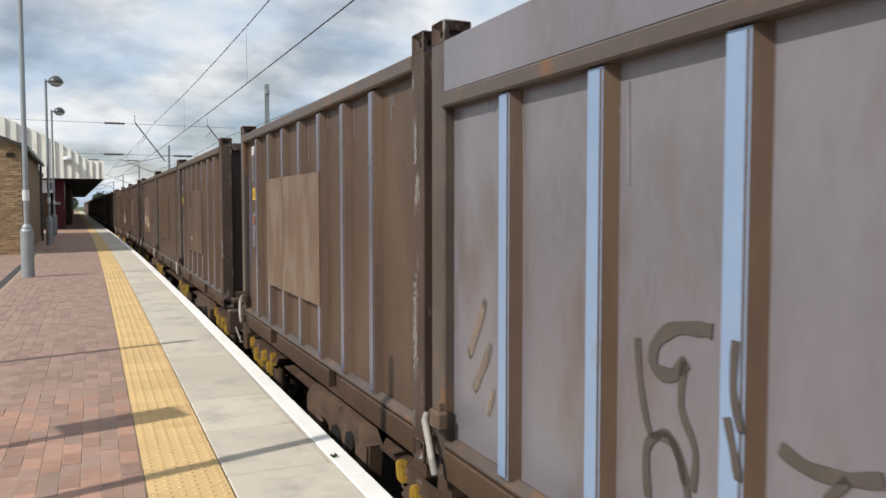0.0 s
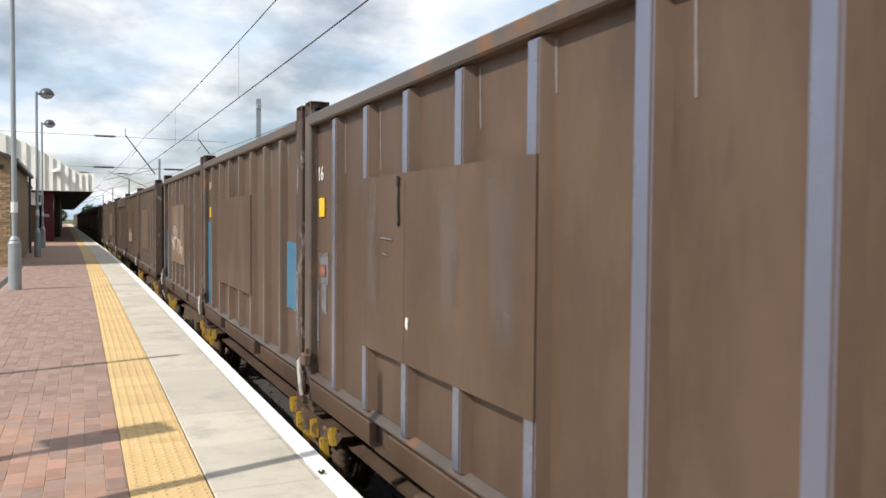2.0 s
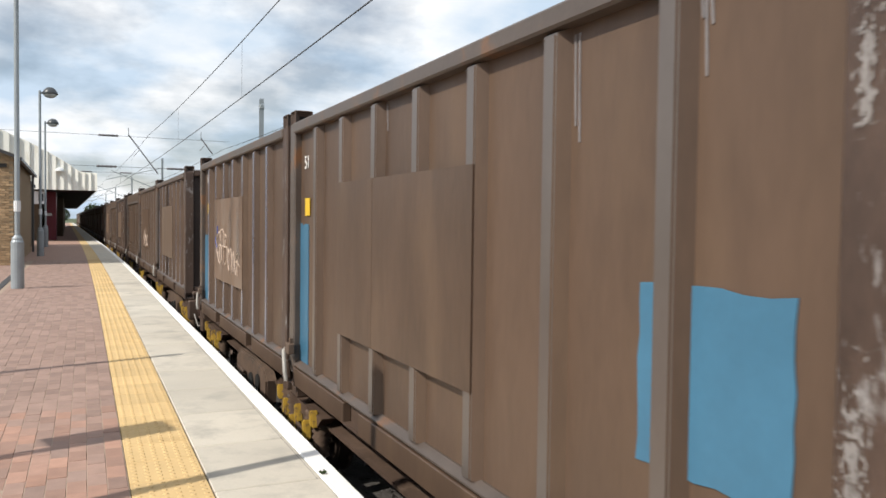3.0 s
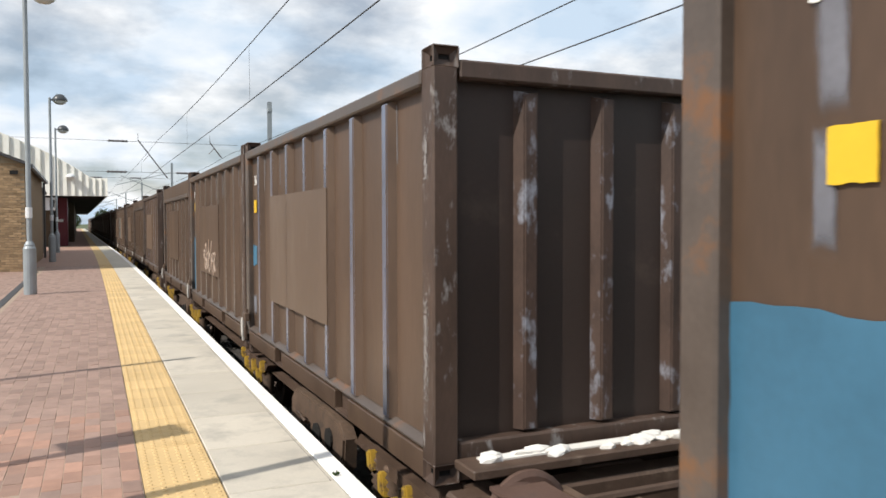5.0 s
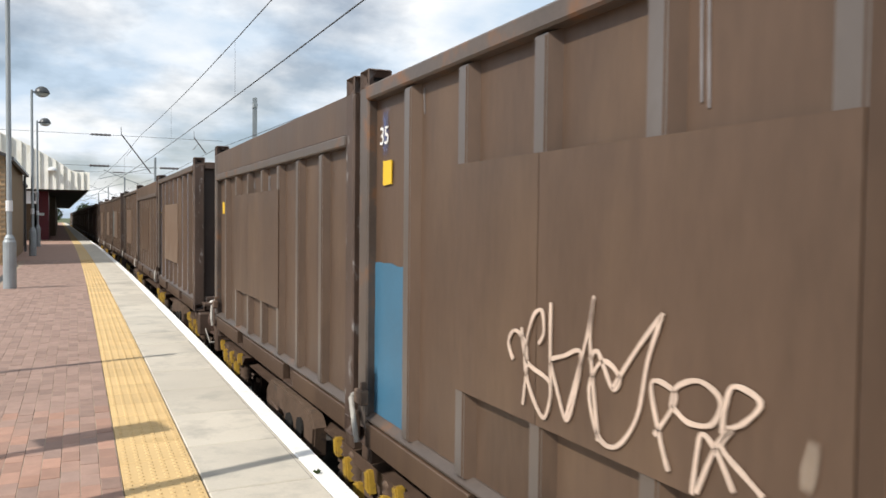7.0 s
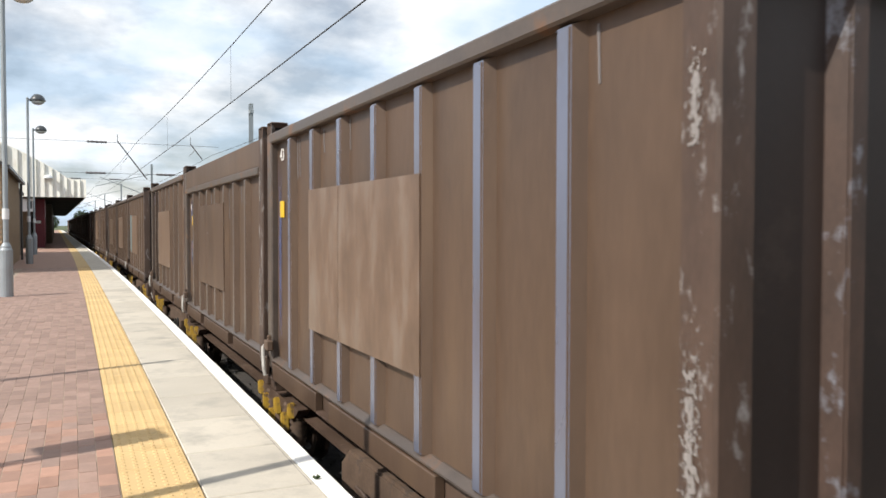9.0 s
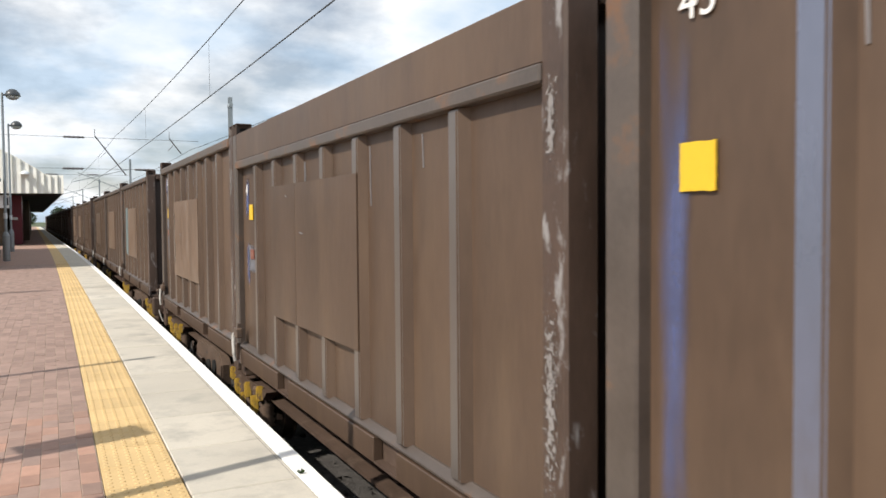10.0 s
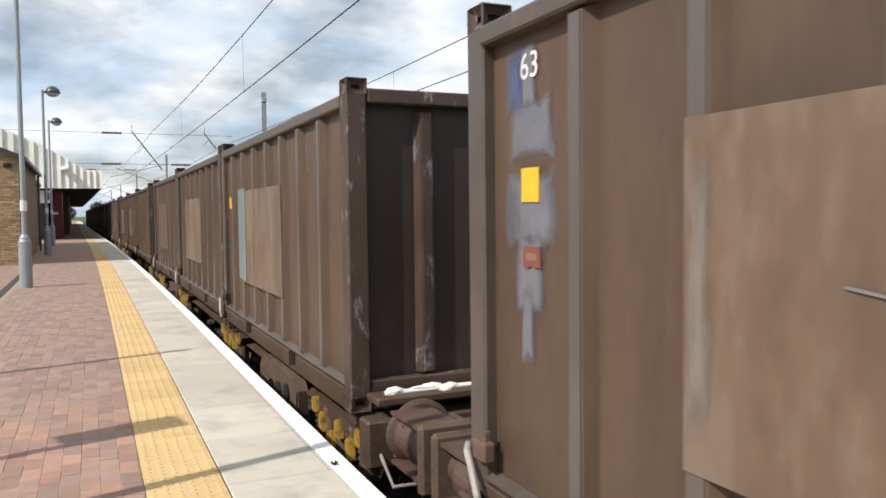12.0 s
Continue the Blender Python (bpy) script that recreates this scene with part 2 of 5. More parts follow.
M_LAMP = mat("lamp_hood", (0.055, 0.06, 0.065), 0.35, var=0.1, bump=0.02)
M_BOWL = mat("lamp_bowl", (0.62, 0.63, 0.62), 0.2, var=0.05, bump=0.0)
M_BRICK = mat("buff_brick", (0.34, 0.235, 0.135), 0.9, var=0.2, scale=14, fine=90, bump=0.4, per_object=0.3, spots=(0.20, 0.14, 0.09),
              spot_at=(0.58, 0.75), spot_scale=2.0, bump_dist=0.004)
M_MORTAR = mat("mortar", (0.27, 0.215, 0.145), 0.95, var=0.15, scale=8, bump=0.3)
# brick as it looks in shade: the shade is in the base colour
M_SHADEWALL = mat("shaded_brick", (0.12, 0.085, 0.055), 0.9, var=0.25, scale=6, fine=60, bump=0.3)
M_SLATE = mat("dark_slate", (0.05, 0.048, 0.05), 0.7, var=0.2, scale=4, bump=0.2)
M_CLAD = mat("cream_cladding", (0.80, 0.79, 0.73), 0.5, var=0.07, scale=1.2, fine=20, bump=0.05, spots=(0.55, 0.50, 0.38), spot_at=(0.6, 0.8),
             spot_scale=1.5, stretch=(1, 1, 0.3))
M_SOFFIT = mat("dark_soffit", (0.035, 0.033, 0.032), 0.8, var=0.2, bump=0.1)
M_MAROON = mat("maroon_panel", (0.16, 0.012, 0.025), 0.45, var=0.12, scale=2, bump=0.05)
M_SIGN = mat("sign_white", (0.7, 0.71, 0.72), 0.5, var=0.05, bump=0.0)
M_WIRE = mat("wire", (0.07, 0.072, 0.08), 0.8, 0.0, bump=0.0)
M_INSUL = mat("insulator", (0.13, 0.12, 0.12), 0.4, var=0.1, bump=0.0)
M_LEAF = mat("foliage", (0.055, 0.085, 0.03), 0.8, var=0.4, scale=2, fine=12, bump=0.3)
M_BARK = mat("bark", (0.10, 0.08, 0.06), 0.9, var=0.3, scale=5, bump=0.5)


# ---- mesh helpers ----
def link(name, bm, material, parent=None, label="", smooth=False):
    me = bpy.data.meshes.new(name)
    bm.normal_update()
    bm.to_mesh(me)
    bm.free()
    for m in (material if isinstance(material, (list, tuple)) else [material]):
        me.materials.append(m)
    if smooth:
        for p in me.polygons:
            p.use_smooth = True
    ob = new(name, me)
    if parent:
        ob.parent = parent
    if label:
        ob["label"] = label
    return ob


def part(name, bm, material, parent, label="", smooth=False):
    return link(name, bm, material, parent, label, smooth)


def share(name, me, parent, m=None):
    ob = new(name, me)
    ob.parent = parent
    if m is not None:
        ob.matrix_basis = m
    return ob


def box(bm, x0, x1, y0, y1, z0, z1, bevel=0.0):
    vs = [bm.verts.new((x, y, z)) for z in (z0, z1) for y in (y0, y1) for x in (x0, x1)]
    fs = [bm.faces.new([vs[i] for i in q]) for q in ((0, 2, 3, 1), (4, 5, 7, 6), (0, 1, 5, 4), (2, 6, 7, 3), (0, 4, 6, 2), (1, 3, 7, 5))]
    if bevel:
        es = list({e for f in fs for e in f.edges})
        bmesh.ops.bevel(bm, geom=es, offset=bevel, segments=1, affect="EDGES")
    return vs


def boxed(x0, x1, y0, y1, z0, z1, bevel=0.0):
    bm = bmesh.new()
    box(bm, x0, x1, y0, y1, z0, z1, bevel)
    return bm


def tube(bm, a, b, r0, r1=None, n=10, caps=True):
    a, b = Vector(a), Vector(b)
    r1 = r0 if r1 is None else r1
    q = (b - a).to_track_quat("Z", "Y")
    rings = []
    for p, r in ((a, r0), (b, r1)):
        rings.append([bm.verts.new(p + q @ Vector((r * math.cos(2 * math.pi * i / n), r * math.sin(2 * math.pi * i / n), 0))) for i in range(n)])
    for i in range(n):
        bm.faces.new((rings[0][i], rings[0][(i + 1) % n], rings[1][(i + 1) % n], rings[1][i]))
    if caps:
        bm.faces.new(rings[0][::-1]); bm.faces.new(rings[1])


def lathe(bm, profile, n=16, axis="Z", at=(0, 0, 0)):
    """Turns (radius, height) pairs about an axis."""
    turn = {"Z": Matrix(), "X": Matrix.Rotation(math.pi / 2, 4, "Y"), "Y": Matrix.Rotation(-math.pi / 2, 4, "X")}[axis]
    rings = []
    for r, h in profile:
        rings.append([bm.verts.new(Vector(at) + turn @ Vector((r * math.cos(2 * math.pi * i / n), r * math.sin(2 * math.pi * i / n), h))) for i in range(n)])
    for a, b in zip(rings, rings[1:]):
        for i in range(n):
            bm.faces.new((a[i], a[(i + 1) % n], b[(i + 1) % n], b[i]))
    bm.faces.new(rings[0][::-1]); bm.faces.new(rings[-1])


def path_tube(bm, pts, r, n=8):
    polytube(bm, pts, r, n)


def prism(bm, outline, y0, y1, axis="Y"):
    """A plate: outline of (a, b) pairs, drawn out along an axis."""
    def v(a, b, t):
        return (a, t, b) if axis == "Y" else (t, a, b)
    lo = [bm.verts.new(v(a, b, y0)) for a, b in outline]
    hi = [bm.verts.new(v(a, b, y1)) for a, b in outline]
    k = len(outline)
    for i in range(k):
        bm.faces.new((lo[i], lo[(i + 1) % k], hi[(i + 1) % k], hi[i]))
    bm.faces.new(lo[::-1]); bm.faces.new(hi)
    bmesh.ops.recalc_face_normals(bm, faces=bm.faces)


def strip(bm, x0, x1, s0, s1, z0, z1, step=4.0):
    """A bar that follows the line's bend."""
    k = max(1, int(math.ceil((s1 - s0) / step)))
    rows = []
    for i in range(k + 1):
        s = s0 + (s1 - s0) * i / k
        rows.append([bm.verts.new(arc(x, s, z)) for x, z in ((x0, z0), (x1, z0), (x1, z1), (x0, z1))])
    for a, b in zip(rows, rows[1:]):
        for j in range(4):
            bm.faces.new((a[j], a[(j + 1) % 4], b[(j + 1) % 4], b[j]))
    bm.faces.new(rows[0]); bm.faces.new(rows[-1][::-1])
    bmesh.ops.recalc_face_normals(bm, faces=bm.faces)


def polytube(bm, pts, r, n=6):
    """One unbroken round line through the points."""
    pts = [Vector(q) for q in pts]
    rings = []
    for i, q in enumerate(pts):
        d = (pts[min(i + 1, len(pts) - 1)] - pts[max(i - 1, 0)]).to_track_quat("Z", "Y")
        rings.append([bm.verts.new(q + d @ Vector((r * math.cos(2 * math.pi * k / n), r * math.sin(2 * math.pi * k / n), 0))) for k in range(n)])
    for u, v in zip(rings, rings[1:]):
        for k in range(n):
            bm.faces.new((u[k], u[(k + 1) % n], v[(k + 1) % n], v[k]))
    bm.faces.new(rings[0][::-1]); bm.faces.new(rings[-1])


def words(text, size, material, name="number", thick=0.002):
    cu = bpy.data.curves.new(name, "FONT")
    cu.body, cu.size, cu.extrude, cu.align_x = text, size, thick, "CENTER"
    tmp = bpy.data.objects.new(name, cu)
    scene.collection.objects.link(tmp)
    bpy.context.view_layer.update()
    me = bpy.data.meshes.new_from_object(tmp.evaluated_get(bpy.context.evaluated_depsgraph_get()))
    bpy.data.objects.remove(tmp)
    me.materials.clear()
    me.materials.append(material)
    return me

# ---- ground, track, platform ----
def ground():
    bm = bmesh.new()
    bmesh.ops.create_grid(bm, x_segments=40, y_segments=40, size=3000)
    bmesh.ops.translate(bm, verts=bm.verts, vec=(0, 800, RAIL - 0.6))
    tagged(link("ground", bm, M_GRASS), "rough green land around the railway", "ground", kind="structure")
    bm = bmesh.new()
    strip(bm, 0.0, 9.5, -40, 420, RAIL - 0.62, RAIL - 0.12, 6)
    tagged(link("ballast", bm, M_BALLAST), "grey-brown stone ballast under the two tracks", "ballast", kind="structure")
    rnd = random.Random(5)
    bm = bmesh.new()
    for i in range(2600):
        x, s = rnd.uniform(0.1, 4.0), rnd.uniform(-2, 26)
        p = arc(x, s, RAIL - 0.11)
        r = rnd.uniform(0.02, 0.045)
        vs = [bm.verts.new(p + Vector((rnd.uniform(-r, r), rnd.uniform(-r, r), rnd.uniform(-r * .6, r)))) for _ in range(5)]
        for q in ((0, 1, 2), (0, 2, 3), (0, 3, 4), (1, 2, 3), (2, 3, 4), (0, 1, 4)):
            bm.faces.new([vs[j] for j in q])
    tagged(link("ballast_stone", bm, M_BALLAST), "loose broken ballast stones beside the rails", "ballast", kind="stuff")
    for c in (1.58, 4.98):
        for side in (-0.7525, 0.7525):
            bm = bmesh.new()
            for x0, x1, z0, z1 in ((-.035, .035, -.05, 0), (-.009, .009, -.13, -.05), (-.07, .07, -.15, -.13)):
                strip(bm, c + side + x0, c + side + x1, -40, 400, RAIL + z0, RAIL + z1, 6)
            tagged(link("rail", bm, M_RAILS), "worn steel running rail", "rail", "rails", "structure")
    bm = boxed(-1.25, 1.25, -.12, .12, -0.2, 0.0, 0.02)
    first = link("sleeper", bm, M_SLEEPER)
    tagged(first, "grey concrete sleeper under the rails", "sleeper", "sleepers", "structure")
    first.matrix_world = on_arc(1.58, -3, RAIL - 0.15)
    for c in (1.58, 4.98):
        for i in range(46):
            if c == 1.58 and i == 0:
                continue
            copy_thing(first, on_arc(c, -3 + i * 0.65, RAIL - 0.15))


TACT_L, TACT_R = -1.13, -0.72       # the buff strip; slabs from there to the edge


def platform():
    bm = bmesh.new()
    strip(bm, -9.0, TACT_L, -25, 260, RAIL - 0.6, -0.0025, 5)
    strip(bm, TACT_L + .002, -0.10, -25, 260, RAIL - 0.6, -0.065, 5)
    base = tagged(link("platform", bm, M_JOINT), "platform with clay pavers, buff tactile strip and pale coping", "platform", kind="structure")
    bm = bmesh.new()
    strip(bm, -0.12, -0.06, -25, 260, RAIL - 0.6, -0.075, 5)
    part("wall", bm, M_WALL, base, "dark dirty platform face")
    # far paving beyond the separately laid stretch
    for name, x0, x1, z, m in (("paving", -9.0, TACT_L - .005, -0.002, M_PAVER_FAR), ("tactile_strip", TACT_L, TACT_R - .005, 0.0, M_TACT),
                               ("coping", TACT_R, -.125, 0.0, M_SLAB), ("white_edge", -.12, 0.0, 0.0, M_EDGE)):
        for s0, s1 in ((30.0, 260), (-25, {"paving": 2.2, "tactile_strip": -1.01, "coping": -2.01, "white_edge": -2.26}[name])):
            bm = bmesh.new()
            strip(bm, x0, x1, s0, s1, -0.06, z, 3)
            part(name, bm, m, base)
    bm = bmesh.new()
    strip(bm, -3.0, -2.86, 3.0, 26.9, -0.05, 0.004, 3)
    part("drain_channel", bm, M_SLATE, base, "dark slotted drain channel")
    bm = bmesh.new()
    strip(bm, -.152, -.148, 2.0, 14.0, -.02, .0012, 3)
    part("edge_groove", bm, M_SLEEPER, base)
    # coping slabs, white nosings, tactile tiles
    rnd = random.Random(3)
    slab = boxed(TACT_R + .004, -.126, -.442, .442, -.06, 0.0, .006)
    slab_me = bpy.data.meshes.new("slab"); slab.to_mesh(slab_me); slab_me.materials.append(M_SLAB)
    nose = boxed(-.121, .0, -.447, .447, -.075, 0.002, .008)
    nose_me = bpy.data.meshes.new("nosing"); nose.to_mesh(nose_me); nose_me.materials.append(M_EDGE)
    for i in range(36):
        s = -2.0 + 0.9 * i
        if s > 29.8:
            break
        share("slab", slab_me, base, on_arc(0, s + .45, rnd.uniform(-.002, .002)))
        share("nosing", nose_me, base, on_arc(0, s + .2, rnd.uniform(-.001, .002)))
    tile = bmesh.new()
    w = TACT_R - TACT_L - .008
    box(tile, TACT_L + .004, TACT_R - .004, -.197, .197, -.06, -.002, .004)
    for a in range(6):
        for b in range(6):
            cx, cy = TACT_L + .004 + w * (a + .5) / 6, -.197 + .394 * (b + .5) / 6
            top = [tile.verts.new((cx + .011 * math.cos(k * math.pi / 3), cy + .011 * math.sin(k * math.pi / 3), .003)) for k in range(6)]
            low = [tile.verts.new((cx + .017 * math.cos(k * math.pi / 3), cy + .017 * math.sin(k * math.pi / 3), -.002)) for k in range(6)]
            tile.faces.new(top)
            for k in range(6):
                tile.faces.new((low[k], low[(k + 1) % 6], top[(k + 1) % 6], top[k]))
    tile_me = bpy.data.meshes.new("tactile_tile"); tile.to_mesh(tile_me); tile_me.materials.append(M_TACT)
    i = 0
    while -1.0 + i * .4 < 29.8:
        share("tactile_tile", tile_me, base, on_arc(0, -1.0 + i * .4 + .2, 0)); i += 1
    return base


def pavers(base):
    """Clay blocks laid in stretcher courses across the platform; the nearest are single pieces."""
    rnd = random.Random(11)
    L, W = 0.205, 0.1025
    one = boxed(-L / 2 + .0015, L / 2 - .0015, -W / 2 + .0015, W / 2 - .0015, -.05, 0, .0022)
    me = bpy.data.meshes.new("paver"); one.to_mesh(me); me.materials.append(M_PAVER)
    verts, faces = [], []
    ks = [(v.co.copy()) for v in me.vertices]
    fs = [tuple(p.vertices) for p in me.polygons]
    singles = 0
    x_end = TACT_L - .005
    for c in range(0, 58):                       # courses run along the line
        xc = x_end - W * (c + .5)
        if c == 16 or c == 17:
            if -3.0 - W / 2 < xc < -2.86 + W / 2:
                continue
        n = int(29.5 / L)
        for j in range(n):
            s = 2.4 + L * (j + (.5 if c % 2 else 0))
            if s > 29.9 or (c > 26 and s > 14):
                continue
            m = on_arc(xc, s, rnd.uniform(-.002, .002)) @ pose(0, 0, 0, rnd.uniform(-.4, .4), rnd.uniform(-.4, .4), 90 + rnd.uniform(-.6, .6))
            if singles < 300 and 3.3 < s < 6.6 and c < 14 and singles < 300:
                share("paver", me, base, m); singles += 1
            else:
                k0 = len(verts)
                verts.extend(m @ v for v in ks)
                faces.extend(tuple(k0 + q for q in f) for f in fs)
    far = bpy.data.meshes.new("paver_field")
    far.from_pydata([tuple(v) for v in verts], [], faces)
    m2 = M_PAVER.copy(); m2.name = "clay_paver_field"
    n, l = m2.node_tree.nodes, m2.node_tree.links
    geo = n.new("ShaderNodeNewGeometry")
    for lk in list(l):
        if lk.from_node.type == "OBJECT_INFO" and lk.to_node.type == "MAP_RANGE":
            l.new(geo.outputs["Random Per Island"], lk.to_socket)
    far.materials.append(m2)
    ob = new("paver_field", far); ob.parent = base
    tagged(ob, "many red and brown clay block pavers", kind="stuff")


# ---- train ----
P_WAGON, L_BOX, JOINT, SPEED = 20.48, 6.06, 0.125, 5.63
SIDE = 0.40          # from the platform edge to the sides of the boxes
TRACK = SIDE + 1.22


SURGE = [(0.0, -8.51), (0.5, -8.5), (1.0, -8.6), (1.5, -8.55), (2.0, -8.61), (2.5, -8.53), (3.5, -8.6), (4.5, -8.635),
         (5.0, -8.715), (5.5, -8.605), (6.0, -8.68), (6.5, -8.6), (7.0, -8.67), (8.0, -8.8), (9.0, -8.99), (9.5, -8.825),
         (10.0, -8.965), (10.5, -8.7), (11.0, -8.76), (11.5, -8.7), (12.0, -8.72)]


def train_s(t):
    """Where the first wagon's near end is; the train runs at a steady pace with a slight surge."""
    for (t0, a), (t1, b) in zip(SURGE, SURGE[1:]):
        if t <= t1:
            return a + (b - a) * (t - t0) / (t1 - t0) - SPEED * t
    return SURGE[-1][1] - SPEED * t


RIBS = {"wide": [.84 + .73 * k for k in range(7)], "close": [.95 + .693 * k for k in range(7)]}      # from the far end
POCKETS = ((1.69, 2.05), (4.01, 4.37))      # fork pockets in the bottom rail


def casting_mesh():
    bm = bmesh.new()
    box(bm, -.085, .085, -.085, .085, 0, .13, .008)
    bm.faces.ensure_lookup_table()
    big = [f for f in bm.faces if f.calc_area() > .012]
    bmesh.ops.inset_individual(bm, faces=big, thickness=.038)
    for f in big:
        # recess faces coloured black to deepen the shade in the casting holes
        f.material_index = 1
        nrm = f.normal.copy()
        bmesh.ops.translate(bm, verts=f.verts, vec=-nrm * .05)
    me = bpy.data.meshes.new("corner_casting"); bm.normal_update(); bm.to_mesh(me); me.materials.append(M_POST); me.materials.append(M_BLACK)
    return me


def rib_mesh(z0, z1, material, depth=.065, base=.092, top=.046, flank=None):
    """An upright pressed rib, proud towards -x; its flanks may keep the colour of the sheet."""
    bm = bmesh.new()
    lo = [bm.verts.new(p) for p in ((0, -base, z0), (-depth, -top, z0), (-depth, top, z0), (0, base, z0))]
    hi = [bm.verts.new(p) for p in ((0, -base, z1), (-depth, -top, z1 - .02), (-depth, top, z1 - .02), (0, base, z1))]
    for i in range(4):
        bm.faces.new((lo[i], hi[i], hi[(i + 1) % 4], lo[(i + 1) % 4]))
    bm.faces.new(lo); bm.faces.new(hi[::-1])
    bmesh.ops.recalc_face_normals(bm, faces=bm.faces)
    es = [e for e in bm.edges if abs(e.verts[0].co.x + depth) < .001 and abs(e.verts[1].co.x + depth) < .001]
    bmesh.ops.bevel(bm, geom=es, offset=.008, segments=2, affect="EDGES")
    bm.normal_update()
    # only the front takes the first material, with any sky tint; flanks the second
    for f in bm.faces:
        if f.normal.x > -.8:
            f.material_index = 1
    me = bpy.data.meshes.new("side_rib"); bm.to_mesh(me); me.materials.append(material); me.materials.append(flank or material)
    return me


def build_box(deep, sheet, rib, layout):
    """An open-topped steel box container; its origin is near the middle of its base."""
    root = new("container")
    root.empty_display_size = 0.3
    h = L_BOX / 2
    cast = casting_mesh()
    top = 2.30
    rib_top = 2.225 if not deep else 1.965
    runs, y = [], -h + .16
    for u1, u0 in sorted(((b, a) for a, b in POCKETS), reverse=True):
        runs.append((y, 3.03 - u1)); y = 3.03 - u0
    runs.append((y, h - .16))
    for sx in (-1, 1):
        bm = bmesh.new()
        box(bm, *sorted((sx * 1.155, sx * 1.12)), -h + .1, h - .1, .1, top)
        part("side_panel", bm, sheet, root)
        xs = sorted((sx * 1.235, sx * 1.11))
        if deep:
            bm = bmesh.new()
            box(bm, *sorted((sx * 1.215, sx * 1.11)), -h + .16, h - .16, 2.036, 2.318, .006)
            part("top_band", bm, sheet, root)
            bm = bmesh.new()
            box(bm, xs[0], xs[1], -h + .16, h - .16, 1.955, 2.034, .01)
            part("waist_rail", bm, M_RAILTOP, root)
        else:
            bm = bmesh.new()
            box(bm, xs[0], xs[1], -h + .16, h - .16, 2.22, 2.315, .012)
            part("top_rail", bm, M_RAILTOP, root)
        # bottom: a sloped ledge, a shadow gap, and a deep channel cut by two fork pockets
        bm = bmesh.new()
        prism(bm, [(sx * 1.10, .09), (sx * 1.218, .09), (sx * 1.218, .102), (sx * 1.168, .136), (sx * 1.10, .136)], -h + .16, h - .16)
        part("bottom_ledge", bm, M_RAILTOP, root)
        bm = boxed(*sorted((sx * 1.10, sx * 1.150)), -h + .16, h - .16, -.092, .088)
        part("rail_web", bm, M_FRAME, root)
        for a, b in runs:
            part("bottom_rail", boxed(*sorted((sx * 1.152, sx * 1.218)), a, b, -.095, .068, .006), M_PAINT, root)
        for u0, u1 in POCKETS:
            part("fork_pocket_lip", boxed(*sorted((sx * 1.152, sx * 1.214)), 3.03 - u1 + .002, 3.03 - u0 - .002, -.095, -.078), M_FRAME, root)
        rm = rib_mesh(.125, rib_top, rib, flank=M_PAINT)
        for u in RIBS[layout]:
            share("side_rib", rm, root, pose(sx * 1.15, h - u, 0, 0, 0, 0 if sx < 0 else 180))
        for sy in (-1, 1):
            bm = bmesh.new()
            box(bm, *sorted((sx * 1.22, sx * 1.06)), *sorted((sy * h, sy * (h - .17))), .02, 2.32, .012)
            part("corner_post", bm, M_POST if sy < 0 else M_RAILTOP, root)
            for z in (-.10, 2.305):
                share("corner_casting", cast, root, pose(sx * 1.135, sy * (h - .085), z))
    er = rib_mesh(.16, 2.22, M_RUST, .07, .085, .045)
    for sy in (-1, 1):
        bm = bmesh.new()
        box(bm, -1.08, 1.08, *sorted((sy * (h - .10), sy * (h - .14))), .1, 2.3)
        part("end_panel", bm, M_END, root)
        bm = bmesh.new()
        box(bm, -1.05, 1.05, *sorted((sy * h, sy * (h - .15))), 2.25, 2.36, .012)
        part("end_beam", bm, M_POST, root)
        bm = bmesh.new()
        box(bm, -1.05, 1.05, *sorted((sy * (h - .01), sy * (h - .15))), -.09, .14, .012)
        part("end_sill", bm, M_POST, root)
        for x in (-.56, 0, .56):
            share("end_rib", er, root, pose(x, sy * (h - .10), 0, 0, 0, 90 if sy < 0 else -90))
    bm = boxed(-1.1, 1.1, -h + .1, h - .1, .02, .1)
    part("floor", bm, M_FRAME, root)
    return root


def plate_mesh(material, warp, u0, u1):
    """The sheet welded over the middle ribs, slightly buckled."""
    bm = bmesh.new()
    y1, y0 = 3.03 - u0, 3.03 - u1
    z0, z1 = .57, 1.715
    rnd = random.Random(3)
    nu, nv = 12, 8
    grid = []
    for i in range(nu + 1):
        row = []
        for j in range(nv + 1):
            lift = 0 if i in (0, nu) or j in (0, nv) else rnd.random() * .003 * warp + .0006
            row.append(bm.verts.new((-1.2212 - lift, y0 + (y1 - y0) * i / nu, z0 + (z1 - z0) * j / nv)))
        grid.append(row)
    for i in range(nu):
        for j in range(nv):
            f = bm.faces.new((grid[i][j], grid[i][j + 1], grid[i + 1][j + 1], grid[i + 1][j]))
            f.smooth = True
    box(bm, -1.2205, -1.2, y0, y1, z0, z1)
    me = bpy.data.meshes.new("welded_plate"); bm.to_mesh(me); me.materials.append(material)
    return me


